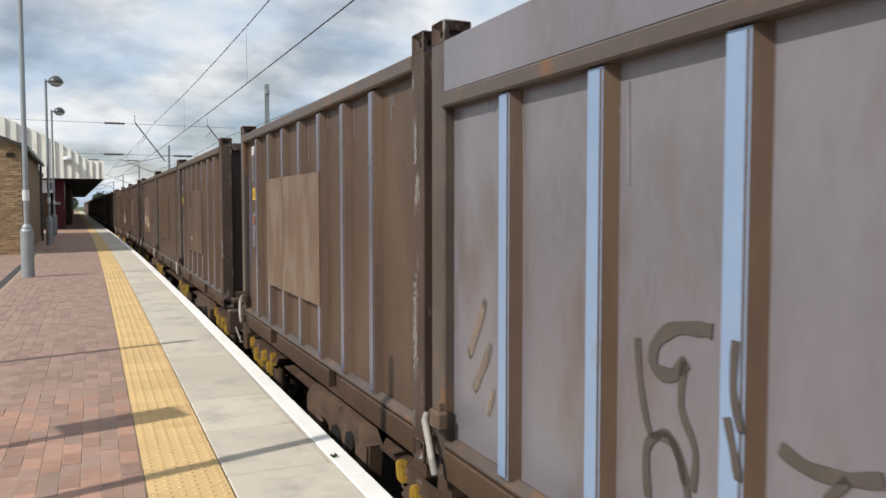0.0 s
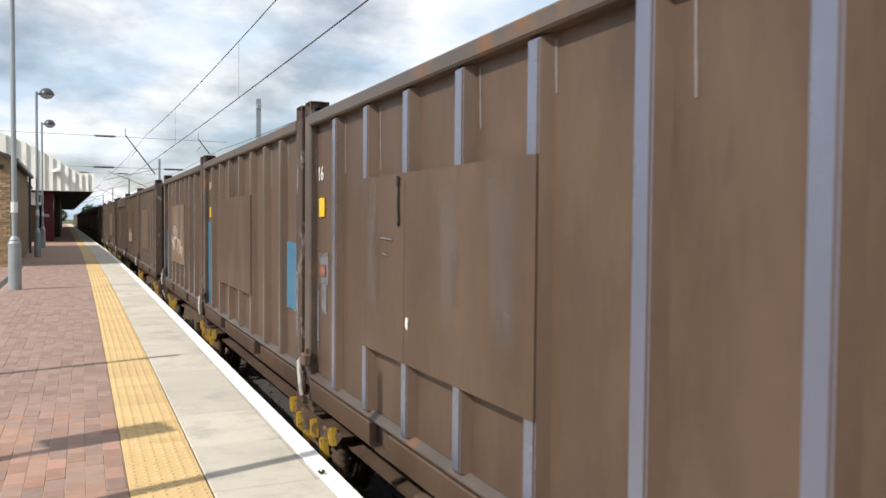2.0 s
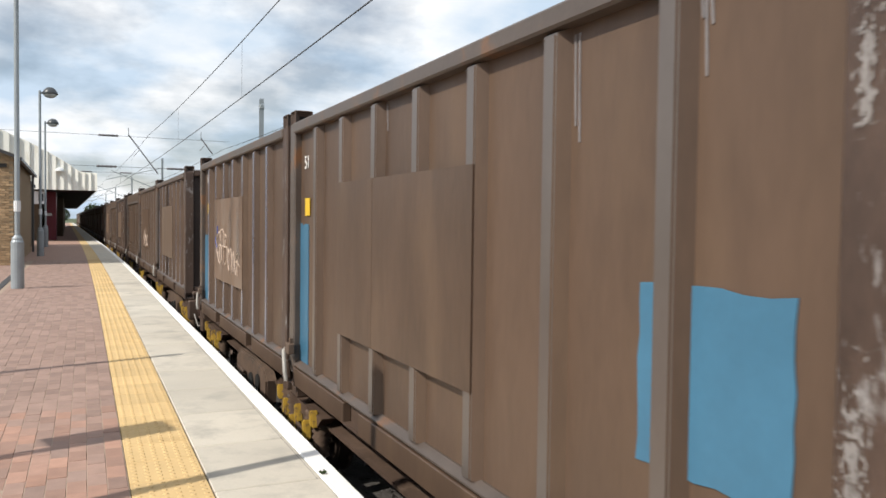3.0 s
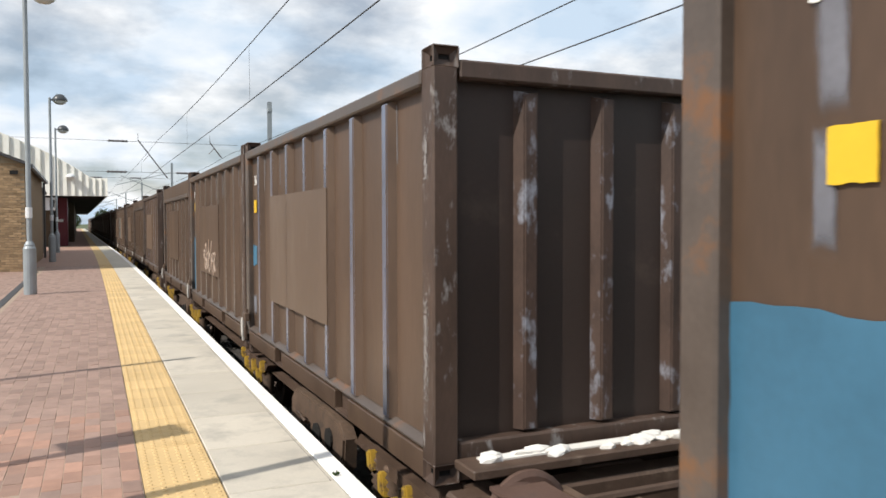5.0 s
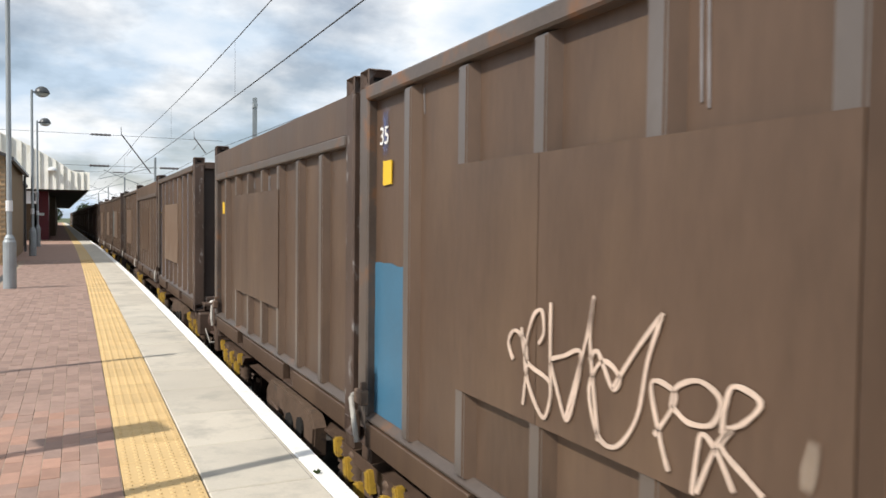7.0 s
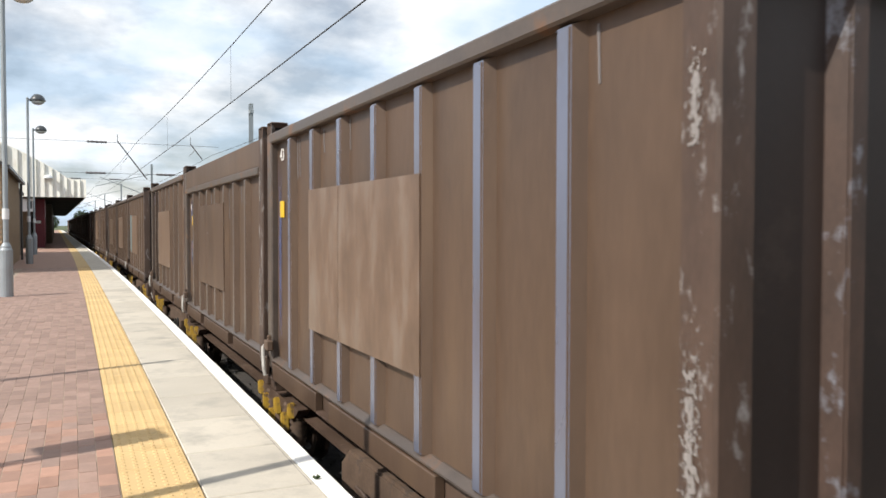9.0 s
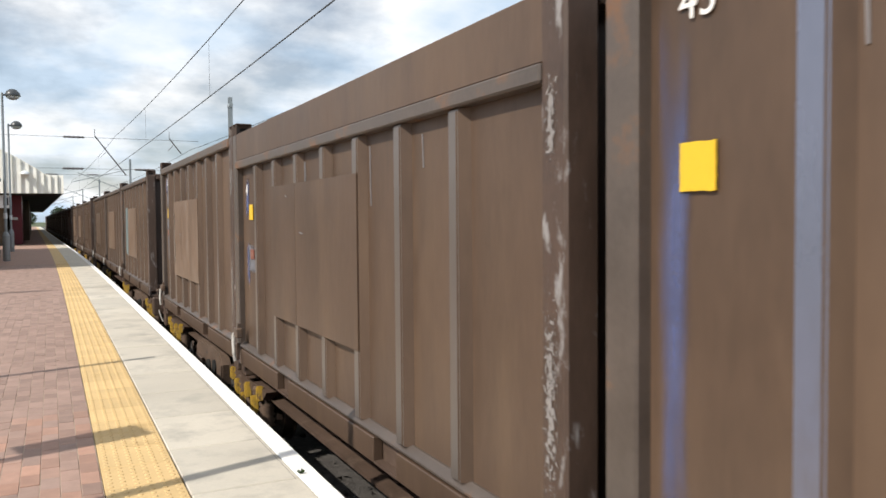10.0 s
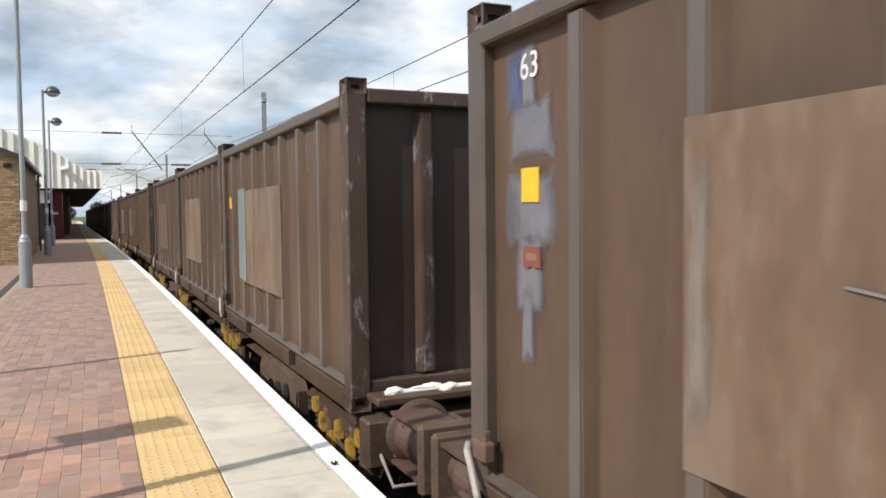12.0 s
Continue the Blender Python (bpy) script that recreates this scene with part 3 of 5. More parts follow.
def patch(parent, name, u0, u1, z0, z1, material, label, ragged=.0, x=-1.158, seed=1):
    """A patch of paint on the wall sheet, u from the far end, with an uneven rim."""
    rnd = random.Random(seed)
    pts = []
    n = 7
    for k in range(n):
        pts.append((u0 + (u1 - u0) * k / n, z1 + rnd.uniform(-ragged, ragged)))
    for k in range(n):
        pts.append((u1 + rnd.uniform(-ragged, ragged) * .6, z1 + (z0 - z1) * k / n))
    for k in range(n):
        pts.append((u1 + (u0 - u1) * k / n, z0 + rnd.uniform(-ragged, ragged) * 1.5))
    for k in range(n):
        pts.append((u0 + rnd.uniform(-ragged, ragged) * .6, z0 + (z1 - z0) * k / n))
    bm = bmesh.new()
    prism(bm, [(3.03 - u, z) for u, z in pts], x - .003, x + .004, axis="X")
    return part(name, bm, material, parent, label)


def stencil(parent, text, u, z, size=.15):
    me = words(text, size, M_WHITE)
    return share("number", me, parent, pose(-1.1640, 3.03 - u, z, 90, 0, -90))


def stroke(parent, pts, material, label, r=.014, x=-1.158, name="spray_mark"):
    """A line of spray paint through (u, z) points, smoothed."""
    def cr(a, b, c, d, t):
        return tuple(.5 * (2 * b[k] + (c[k] - a[k]) * t + (2 * a[k] - 5 * b[k] + 4 * c[k] - d[k]) * t * t + (3 * b[k] - a[k] - 3 * c[k] + d[k]) * t ** 3)
                     for k in (0, 1))
    q = [pts[0], *pts, pts[-1]]
    line = []
    for i in range(len(pts) - 1):
        line += [cr(*q[i:i + 4], t / 6) for t in range(6)]
    line.append(pts[-1])
    bm = bmesh.new()
    prev = None
    for i, (u, z) in enumerate(line):
        a, b = line[max(i - 1, 0)], line[min(i + 1, len(line) - 1)]
        d = Vector((b[0] - a[0], b[1] - a[1]))
        d = Vector((0, 1)) if d.length < 1e-6 else d.normalized()
        w = r * (.92 + .10 * math.sin(i * .9) + .06 * math.sin(i * .37))
        row = [bm.verts.new((xx, 3.03 - (u + k * d.y * w), z - k * d.x * w)) for xx, k in ((x - .003, -1), (x - .003, 1), (x + .003, 1), (x + .003, -1))]
        if prev:
            for j in range(4):
                bm.faces.new((prev[j], prev[(j + 1) % 4], row[(j + 1) % 4], row[j]))
        prev = row
    bmesh.ops.recalc_face_normals(bm, faces=bm.faces)
    return part(name, bm, material, parent, label)


def build_bogie(parent, y, plate, yellow=True):
    root = new("bogie")
    root.parent = parent
    root.matrix_basis = pose(0, y, 0)
    rad = .42
    for sx in (-1, 1):
        if plate:
            bm = bmesh.new()
            outline = [(1.35, -.33), (1.5, -.22), (2.0, -.19), (3.05, -.22), (3.2, -.34), (3.2, -.62), (3.0, -.70), (2.7, -.66), (2.2, -.72), (1.6, -.70), (1.38, -.58)]
            prism(bm, outline, *sorted((sx * 1.14, sx * 1.02)), axis="X")
            bmesh.ops.bevel(bm, geom=[e for e in bm.edges if abs(e.verts[0].co.x - e.verts[1].co.x) < .001 and abs(abs(e.verts[0].co.x) - 1.14) < .01],
                            offset=.02, segments=2, affect="EDGES")
            part("side_frame", bm, M_BOGIE, root)
            for k, (yy, zz, rr) in enumerate(((1.75, -.42, .10), (2.15, -.5, .13), (2.5, -.52, .07))):
                # a raised black disc stands in for the dark of each hole
                bm = bmesh.new()
                lathe(bm, [(rr, 0), (rr, .02), (rr * .6, .025)], 12, "X", (sx * 1.142 if sx > 0 else -1.165, yy, zz))
                part("frame_hole", bm, M_BLACK, root)
            bm = bmesh.new()
            path_tube(bm, [(sx * 1.16, 2.45, -.44), (sx * 1.2, 2.4, -.40), (sx * 1.22, 2.5, -.36), (sx * 1.22, 2.62, -.36)], .014)
            part("hook", bm, M_FRAME, root)
        for cy in (0.0,):
            bm = bmesh.new()
            box(bm, *sorted((sx * 1.12, sx * .98)), cy - .16, cy + .16, -.68, -.32, .03)
            part("axlebox", bm, M_BOGIE, root)
            for dy in (-.62, -.36, .36, .62):
                bm = bmesh.new()
                prof = []
                for i in range(7):
                    prof += [(.085, -.62 + i * .055), (.062, -.62 + i * .055 + .028)]
                lathe(bm, prof, 12, "Z", (sx * 1.06, cy + dy, 0))
                part("spring", bm, M_BOGIE, root, smooth=True)
            for dy, z, r in ((-.64, -.27, .055), (-.40, -.42, .065), (-.1, -.33, .06), (.12, -.5, .075), (.38, -.38, .065), (.63, -.28, .055)):
                bm = bmesh.new()
                prism(bm, [(cy + dy - r, z - r * 1.6), (cy + dy + r * .6, z - r * 1.3), (cy + dy + r, z + r * .9), (cy + dy - r * .4, z + r * 1.2)],
                      *sorted((sx * 1.17, sx * 1.10)), axis="X")
                bmesh.ops.bevel(bm, geom=list(bm.edges), offset=.012, segments=2, affect="EDGES")
                part("spring_cap", bm, M_YELLOW if yellow and cy < 1 else M_BOGIE, root)
            bm = bmesh.new()
            prism(bm, [(cy - .85, -.24), (cy + .85, -.24), (cy + .7, -.34), (cy - .7, -.34)], *sorted((sx * 1.12, sx * 1.0)), axis="X")
            part("yoke", bm, M_FRAME, root)
    wheels = []
    for cy in (0.0,):
        ws = new("wheelset")
        ws.parent = root
        ws.matrix_basis = pose(0, cy, RAIL + rad)
        bm = bmesh.new()
        tube(bm, (-1.05, 0, 0), (1.05, 0, 0), .08, n=12)
        part("axle", bm, M_WHEEL, ws)
        for sx in (-1, 1):
            bm = bmesh.new()
            lathe(bm, [(.30, -.02), (.34, -.065), (rad, -.065), (rad + .002, .03), (rad + .028, .045), (rad + .028, .065), (.33, .065), (.30, .02)], 28, "X", (sx * .7525, 0, 0))
            for k in range(6):
                a = k * math.pi / 3
                box(bm, sx * .7525 - .075, sx * .7525 + .02, .19 * math.cos(a) - .03, .19 * math.cos(a) + .03, .19 * math.sin(a) - .03, .19 * math.sin(a) + .03)
            part("wheel", bm, M_WHEEL, ws)
        wheels.append(ws)
    return root


def build_wagon(spill):
    """A bogie flat wagon for three boxes; origin at its middle, heights as on the platform."""
    root = new("container_wagon")
    half = (3 * L_BOX + 2 * JOINT) / 2 + .05
    for sx in (-1, 1):
        bm = bmesh.new()
        prism(bm, [(sx * .86, -.36), (sx * 1.04, -.36), (sx * 1.04, -.335), (sx * .90, -.32), (sx * .90, -.11), (sx * 1.04, -.10), (sx * 1.04, -.075), (sx * .86, -.075)], -half, half)
        part("side_sill", bm, M_FRAME, root)
        for c in (0, 1, 2):
            yy = -half + .05 + c * (L_BOX + JOINT)
            for e in (yy + L_BOX - .12, yy + .12):
                bm = bmesh.new()
                box(bm, *sorted((sx * 1.20, sx * 1.0)), e - .09, e + .09, -.17, -.063, .012)
                part("spigot_seat", bm, M_FRAME, root)
            # latch bracket and the bent strap at each box's far end
            e = yy + L_BOX - .14
            bm = bmesh.new()
            box(bm, *sorted((sx * 1.29, sx * 1.225)), e - .11, e + .02, .24, .34, .01)
            box(bm, *sorted((sx * 1.27, sx * 1.235)), e - .08, e - .05, .32, .39, .005)
            part("latch", bm, M_BOGIE, root)
            bm = bmesh.new()
            pts = [(sx * 1.24, e + .17, .26), (sx * 1.28, e + .10, .25), (sx * 1.30, e + .0, .17), (sx * 1.31, e - .07, .08), (sx * 1.30, e - .09, .0)]
            polytube(bm, pts, .019, 8)
            part("strap", bm, M_HOSE, root, "pale bent securing strap")
            bm = bmesh.new()
            box(bm, *sorted((sx * 1.26, sx * 1.215)), e + .08, e + .14, -.02, .16, .012)
            part("shackle", bm, M_FRAME, root)
    bm = boxed(-.25, .25, -half, half, -.42, -.075, .02)
    part("centre_sill", bm, M_FRAME, root)
    for y in np.linspace(-half + .4, half - .4, 9):
        bm = boxed(-.85, .85, y - .06, y + .06, -.2, -.08)
        part("cross_bearer", bm, M_FRAME, root)
    for sy in (-1, 1):
        bm = boxed(-1.2, 1.2, *sorted((sy * (half + .02), sy * (half + .22))), -.42, -.06, .02)
        part("headstock", bm, M_FRAME, root)
        for sx in (-1, 1):
            bm = bmesh.new()
            prism(bm, [(sx * .87 - .13, -.34), (sx * .87 + .13, -.34), (sx * .87 + .13, -.02), (sx * .87 - .13, -.02)], *sorted((sy * (half + .22), sy * (half + .26))))
            part("buffer_plate", bm, M_BOGIE, root)
            y0 = half + .25
            bm = bmesh.new()
            prof = [(.20, 0), (.20, .05), (.16, .07), (.16, .40), (.11, .42), (.11, .60)]
            lathe(bm, [(r, sy * q) for r, q in prof], 24, "Y", (sx * .87, sy * y0, -.17))
            bmesh.ops.recalc_face_normals(bm, faces=bm.faces)
            part("buffer_housing", bm, M_RUSTY, root)
            bm = boxed(sx * .87 - .20, sx * .87 + .20, *sorted((sy * (y0 + .58), sy * (y0 + .66))), -.42, .06, .025)
            part("buffer_head", bm, M_BOGIE, root)
            for z in (-.36, .0):
                bm = bmesh.new()
                prism(bm, [(sy * (y0 + .0), z - .012), (sy * (y0 + .58), z - .012), (sy * (y0 + .58), z + .012), (sy * y0, z + .012)], sx * .87 - .16, sx * .87 + .16, axis="X")
                part("buffer_web", bm, M_RUSTY, root)
            bm = bmesh.new()
            lathe(bm, [(.23, 0), (.25, .015), (.25, .045), (.22, .06)] if sy > 0 else [(.22, -.06), (.25, -.045), (.25, -.015), (.23, 0)], 28, "Y", (sx * .80, sy * (half + .24), -.17))
            bmesh.ops.recalc_face_normals(bm, faces=bm.faces)
            part("back_plate", bm, M_RUSTY, root)
        bm = bmesh.new()
        tube(bm, (0, sy * (half + .1), -.25), (0, sy * (half + .9), -.28), .05)
        tube(bm, (0, sy * (half + .8), -.2), (0, sy * (half + .88), -.4), .04)
        part("coupling_hook", bm, M_BOGIE, root)
        bm = bmesh.new()
        path_tube(bm, [(-1.1, sy * (half + .2), -.3), (-1.05, sy * (half + .35), -.52), (-.6, sy * (half + .38), -.52), (.6, sy * (half + .38), -.5)], .016)
        part("shunter_rail", bm, M_HOSE, root, "pale bent shunter's handrail")
        bm = bmesh.new()
        path_tube(bm, [(-.35, sy * (half + .15), -.2), (-.37, sy * (half + .3), -.42), (-.3, sy * (half + .5), -.5), (-.2, sy * (half + .7), -.42)], .022)
        part("brake_hose", bm, M_BLACK, root)
    for sy in (-1, 1):
        bm = boxed(-1.12, 1.12, *sorted((sy * (half - .02), sy * (half + .24))), .045, .10, .008)
        part("end_ledge", bm, M_FRAME, root)
        for x in (-.55, .55):
            bm = bmesh.new()
            prism(bm, [(x - .03, -.42), (x + .03, -.42), (x + .03, -.06), (x - .03, -.06)], *sorted((sy * (half + .22), sy * (half + .5))))
            part("draw_plate", bm, M_BOGIE, root)
        bm = bmesh.new()
        tube(bm, (-1.0, sy * (half + .42), -.09), (1.0, sy * (half + .42), -.09), .03, n=8)
        part("cross_bar", bm, M_FRAME, root)
    rnd = random.Random(spill)
    bm = bmesh.new()
    for i in range(26):
        x = rnd.uniform(-1.0, 1.1)
        r = rnd.uniform(.02, .05)
        m = Matrix.Translation((x, -half - .10 + rnd.uniform(-.06, .06), .10 + r * .2)) @ Matrix.Diagonal((1.9, 1, .7, 1))
        bmesh.ops.create_icosphere(bm, subdivisions=1, radius=r, matrix=m)
    for v in bm.verts:
        v.co += Vector((rnd.uniform(-.012, .012), rnd.uniform(-.012, .012), rnd.uniform(-.008, .008)))
    tagged(part("spilled_gypsum", bm, M_GYPSUM, root, "white gypsum spilt on the wagon end"), kind="stuff")
    bm = bmesh.new()
    box(bm, -1.0, 1.05, -half - .12, -half - .03, .10, .110)
    part("gypsum_crust", bm, M_GYPSUM, root)
    build_bogie(root, -half + .8, True)
    build_bogie(root, -half + .05 + L_BOX + JOINT / 2, False)
    build_bogie(root, half - .05 - L_BOX - JOINT / 2, True)
    build_bogie(root, half - .8, False)
    return root


M_RUSTY = mat("rusty_buffer", (0.105, 0.062, 0.048), 0.65, var=0.3, scale=6, bump=0.3, spots=(0.09, 0.06, 0.05), spot_at=(0.55, 0.7), spot_scale=6)

BOX_LABEL = "brown-painted ribbed steel open-top container on a flat wagon"
# wagon, place on it: number, deep top, plate (0 none, 1 bleached, 2 faded), blue patch
BOXES = {
    (0, 0): ("", False, 2, 0), (0, 1): ("", True, 0, 0), (0, 2): ("88", False, 1, 0),
    (1, 0): ("16", False, 0, 0), (1, 1): ("51", False, 0, 3), (1, 2): ("51", False, 1, 1),
    (2, 0): ("36", False, 2, 4), (2, 1): ("35", False, 0, 1), (2, 2): ("", True, 0, 0),
    (3, 0): ("43", False, 1, 0), (3, 1): ("4", True, 0, 0), (3, 2): ("63", False, 1, 0),
    (4, 0): ("", False, 1, 5), (4, 1): ("", False, 1, 0), (4, 2): ("", False, 2, 1)}
TRAIN = []           # moving things: object, offset along the train, height


def build_train():
    made, sheets = {}, {}

    def template(*key):
        if key not in made:
            made[key] = build_box(*key)
        return made[key]

    def plate(kind, layout):
        """Two welded sheets that meet on the third rib."""
        if (kind, layout) not in sheets:
            m, w = {1: (M_PLATE, 2.0), 2: (M_PLATE2, 1.2), 0: (M_PAINT, .8)}[kind]
            r = RIBS[layout]
            sheets[kind, layout] = (plate_mesh(m, w, r[1] - .05, r[2] + .012), plate_mesh(m, w, r[2] + .018, r[4] + .05))
        return sheets[kind, layout]
    wag = build_wagon(1)
    rnd = random.Random(21)
    for n in range(12):
        w = wag if n == 0 else copy_thing(wag, Matrix())
        tagged(w, "brown steel container flat wagon with yellow-capped bogie springs", "wagon", "wagons of the train")
        if n in (1, 4):
            for x, wd, ht in (((-.22, .2, .1), (.3, .2, .11)) if n == 1 else ((.12, .22, .10), (.55, .2, .12))):
                bm = bmesh.new()
                bmesh.ops.create_icosphere(bm, subdivisions=3, radius=1.0, matrix=Matrix.Translation((x, -9.40, .14)) @ Matrix.Diagonal((wd, .07, ht, 1)))
                for v in bm.verts:
                    q = noise.noise_vector(v.co * 9) * .05 + noise.noise_vector(v.co * 22) * .025
                    v.co += q
                    v.co.z = max(v.co.z, .104)
                part("gypsum_lump", bm, M_GYPSUM, w, "large white gypsum lump on the wagon end")
        TRAIN.append((w, n * P_WAGON + (.36 if n == 0 else 0) + (3 * L_BOX + 2 * JOINT) / 2, 0.0))
        for c in range(3):
            num, tall, pl, blue = BOXES.get((n, c), ("", rnd.random() < .15, rnd.choice((0, 1, 2, 1)), rnd.choice((0, 0, 0, 1, 3))))
            # boxes whose rib fronts get the painted sky tint
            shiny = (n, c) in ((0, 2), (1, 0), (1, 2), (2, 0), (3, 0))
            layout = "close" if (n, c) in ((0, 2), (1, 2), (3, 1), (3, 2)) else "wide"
            # this box wears the sheet and ribs with sky sheen in their colour
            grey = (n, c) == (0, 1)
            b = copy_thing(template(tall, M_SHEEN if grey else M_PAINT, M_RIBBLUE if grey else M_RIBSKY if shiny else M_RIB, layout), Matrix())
            say = BOX_LABEL
            if tall:
                say = "brown steel container with a deep plain top band, on a wagon"
            elif pl == 1:
                say = "brown ribbed steel container with a bleached welded side plate"
            if blue:
                say = "brown ribbed steel container with blue paint patches on its side"
            tagged(b, say, "container", "containers of the train")
            TRAIN.append((b, n * P_WAGON + (.36 if n == 0 else 0) + c * (L_BOX + JOINT) + L_BOX / 2 + (.10 if (n, c) == (3, 1) else 0), 0.04))
            if (n, c) != (0, 1):
                for sheet in plate(pl, layout):
                    share("welded_plate", sheet, b)
            if n < 5:
                decorate(b, n, c, num, blue)
            elif blue:
                patch(b, "blue_patch", .2, .78, .45, 1.3, M_BLUE, "faded blue paint patch", .01)
    for o in made.values():
        for ch in o.children_recursive:
            bpy.data.objects.remove(ch)
        bpy.data.objects.remove(o)


def b_tall(n, c):
    return BOXES.get((n, c), (0, 0))[1]


# number's middle (u, z); yellow mark's corner (u, z); red label's corner (u, z)
MARKS = {(0, 2): ((.52, 2.10), (.465, 1.50), (.465, 1.20)), (1, 0): ((.30, 1.82), (.272, 1.458), (.315, .968)),
         (1, 1): ((.40, 1.95), (.36, 1.47), None), (1, 2): ((.53, 2.08), (.525, 1.522), None),
         (2, 0): ((.40, 1.95), (.31, 1.55), None), (2, 1): ((.33, 1.98), (.325, 1.655), None),
         (3, 0): ((.39, 2.10), (.32, 1.50), None), (3, 1): ((.385, 1.73), (.495, 1.422), (.53, 1.03)),
         (3, 2): ((.52, 2.078), (.452, 1.462), (.466, 1.168))}
# grey paint on the sheets: name, u0, u1, z0, z1
SMEARS = {(0, 2): (("grey_smear", .35, .70, 1.05, 1.41), ("grey_run", .42, .62, .88, 1.16), ("white_run", .45, .60, 1.62, 2.16)),
          (1, 0): (("grey_smear", .22, .58, .86, 1.19), ("grey_run", .30, .50, .62, .98), ("grey_run", .21, .26, .32, .95), ("white_run", .12, .19, 1.72, 2.08)),
          (1, 2): (("white_run", .46, .61, 1.66, 2.18), ("white_run", .46, .56, 1.30, 1.72)),
          (2, 0): (("grey_smear", .16, .44, .25, .56),), (2, 1): (("blue_smear", .26, .42, 1.80, 2.20),),
          (3, 1): (("grey_smear", .36, .78, .86, 1.20), ("blue_smear", .31, .48, 1.42, 1.88), ("blue_smear", .32, .47, .70, 1.22)),
          (3, 2): (("grey_smear", .27, .78, 1.63, 1.95), ("grey_smear", .26, .80, 1.22, 1.63), ("grey_smear", .36, .68, .92, 1.36),
                   ("grey_run", .43, .56, .70, 1.10), ("grey_run", .43, .60, 1.86, 2.19), ("blue_smear", .30, .48, 1.84, 2.20))}
# blue paint: u0, u1, z0, z1
BLUES = {(1, 1): ((.17, .46, .12, 1.39), (5.04, 5.72, .58, 1.225)), (1, 2): ((.17, .745, .125, 1.18),), (2, 0): ((.19, .42, .90, 1.14),), (2, 1): ((.17, .70, .125, 1.15),)}


def decorate(b, n, c, num, blue):
    at, tag, red = MARKS.get((n, c), (None, (.36, 1.50), None))
    if num and at:
        stencil(b, num, at[0], at[1] - .06, .165)
    if (n, c) == (0, 2):
        u, z = tag
        for u0, u1, z0, z1 in ((u, u + .145, z + .115, z + .145), (u, u + .145, z, z + .03), (u, u + .035, z + .03, z + .115), (u + .11, u + .145, z + .03, z + .115)):
            patch(b, "yellow_outline", u0, u1, z0, z1, M_TAG, "yellow painted outline", x=-1.159)
    elif (n, c) != (0, 1):
        patch(b, "yellow_tag", tag[0], tag[0] + .15, tag[1], tag[1] + .155, M_TAG, "yellow square painted mark", .002, x=-1.166, seed=n)
    for k, (u0, u1, z0, z1) in enumerate(BLUES.get((n, c), ((.19, .78, .15, 1.17),) if blue in (1, 3) else ())):
        patch(b, "blue_patch", u0, u1, z0, z1, M_BLUE, "faded blue paint patch", .012, seed=n + c + k)
    if blue == 5:
        patch(b, "blue_patch", 1.40, 1.86, .60, 1.74, M_TEAL, "faded teal paint strip", .01, x=-1.2285, seed=9)
    for k, (name, u0, u1, z0, z1) in enumerate(SMEARS.get((n, c), ())):
        patch(b, name, u0, u1, z0, z1, M_BLUESTREAK if name[0] == "b" else M_SMEAR, "thin " + name.replace("_", " ") + " of paint", x=-1.158 - .0012 * k)
    if red:
        u, z = red
        patch(b, "red_label", u, u + .15, z, z + .095, M_RED, "faded red label", .004, x=-1.1675)
        patch(b, "label_bar", u + .03, u + .12, z + .03, z + .065, M_BARFADE, "", .002, x=-1.169)
    if (n, c) in ((0, 2), (3, 0)):
        patch(b, "blue_run", .20, .38, .15, 2.18, M_BLUESTREAK, "blue paint run down the sheet")
    if (n, c) in ((0, 2), (2, 0), (2, 1), (3, 0), (3, 1), (1, 1), (3, 2)):
        patch(b, "pale_scuff", 5.88, 6.04, .15, 1.25, M_SCUFF, "pale scrapes on the corner post", x=-1.2225)
        patch(b, "pale_scuff", 5.90, 6.03, 1.55, 2.05, M_SCUFF, "", x=-1.2225)
    if (n, c) in ((1, 2), (1, 0)):
        for u0, u1 in ((1.62, 1.9), (2.8, 3.1), (3.35, 3.72)):
            patch(b, "pale_sheen", u0, u1, .7, 1.72, M_SHEENMARK, "pale weathered streak", x=-1.2265)
    if (n, c) == (3, 2):
        patch(b, "pale_sheen", 1.60, 1.74, .585, 1.70, M_EDGEWEAR, "pale rubbed plate edge", x=-1.2285)
    rr = random.Random(n * 5 + c)
    for k in range(6):
        u = rr.choice(RIBS["wide"]) + rr.uniform(.06, .2)
        zt = 2.19 if not b_tall(n, c) else 1.88
        ln = rr.uniform(.1, .45)
        stroke(b, [(u, zt), (u + .004, zt - ln * .5), (u + .01, zt - ln)], M_GREY, "", .005, name="drip")
    L, x = "pale sprayed scrawl", -1.2305
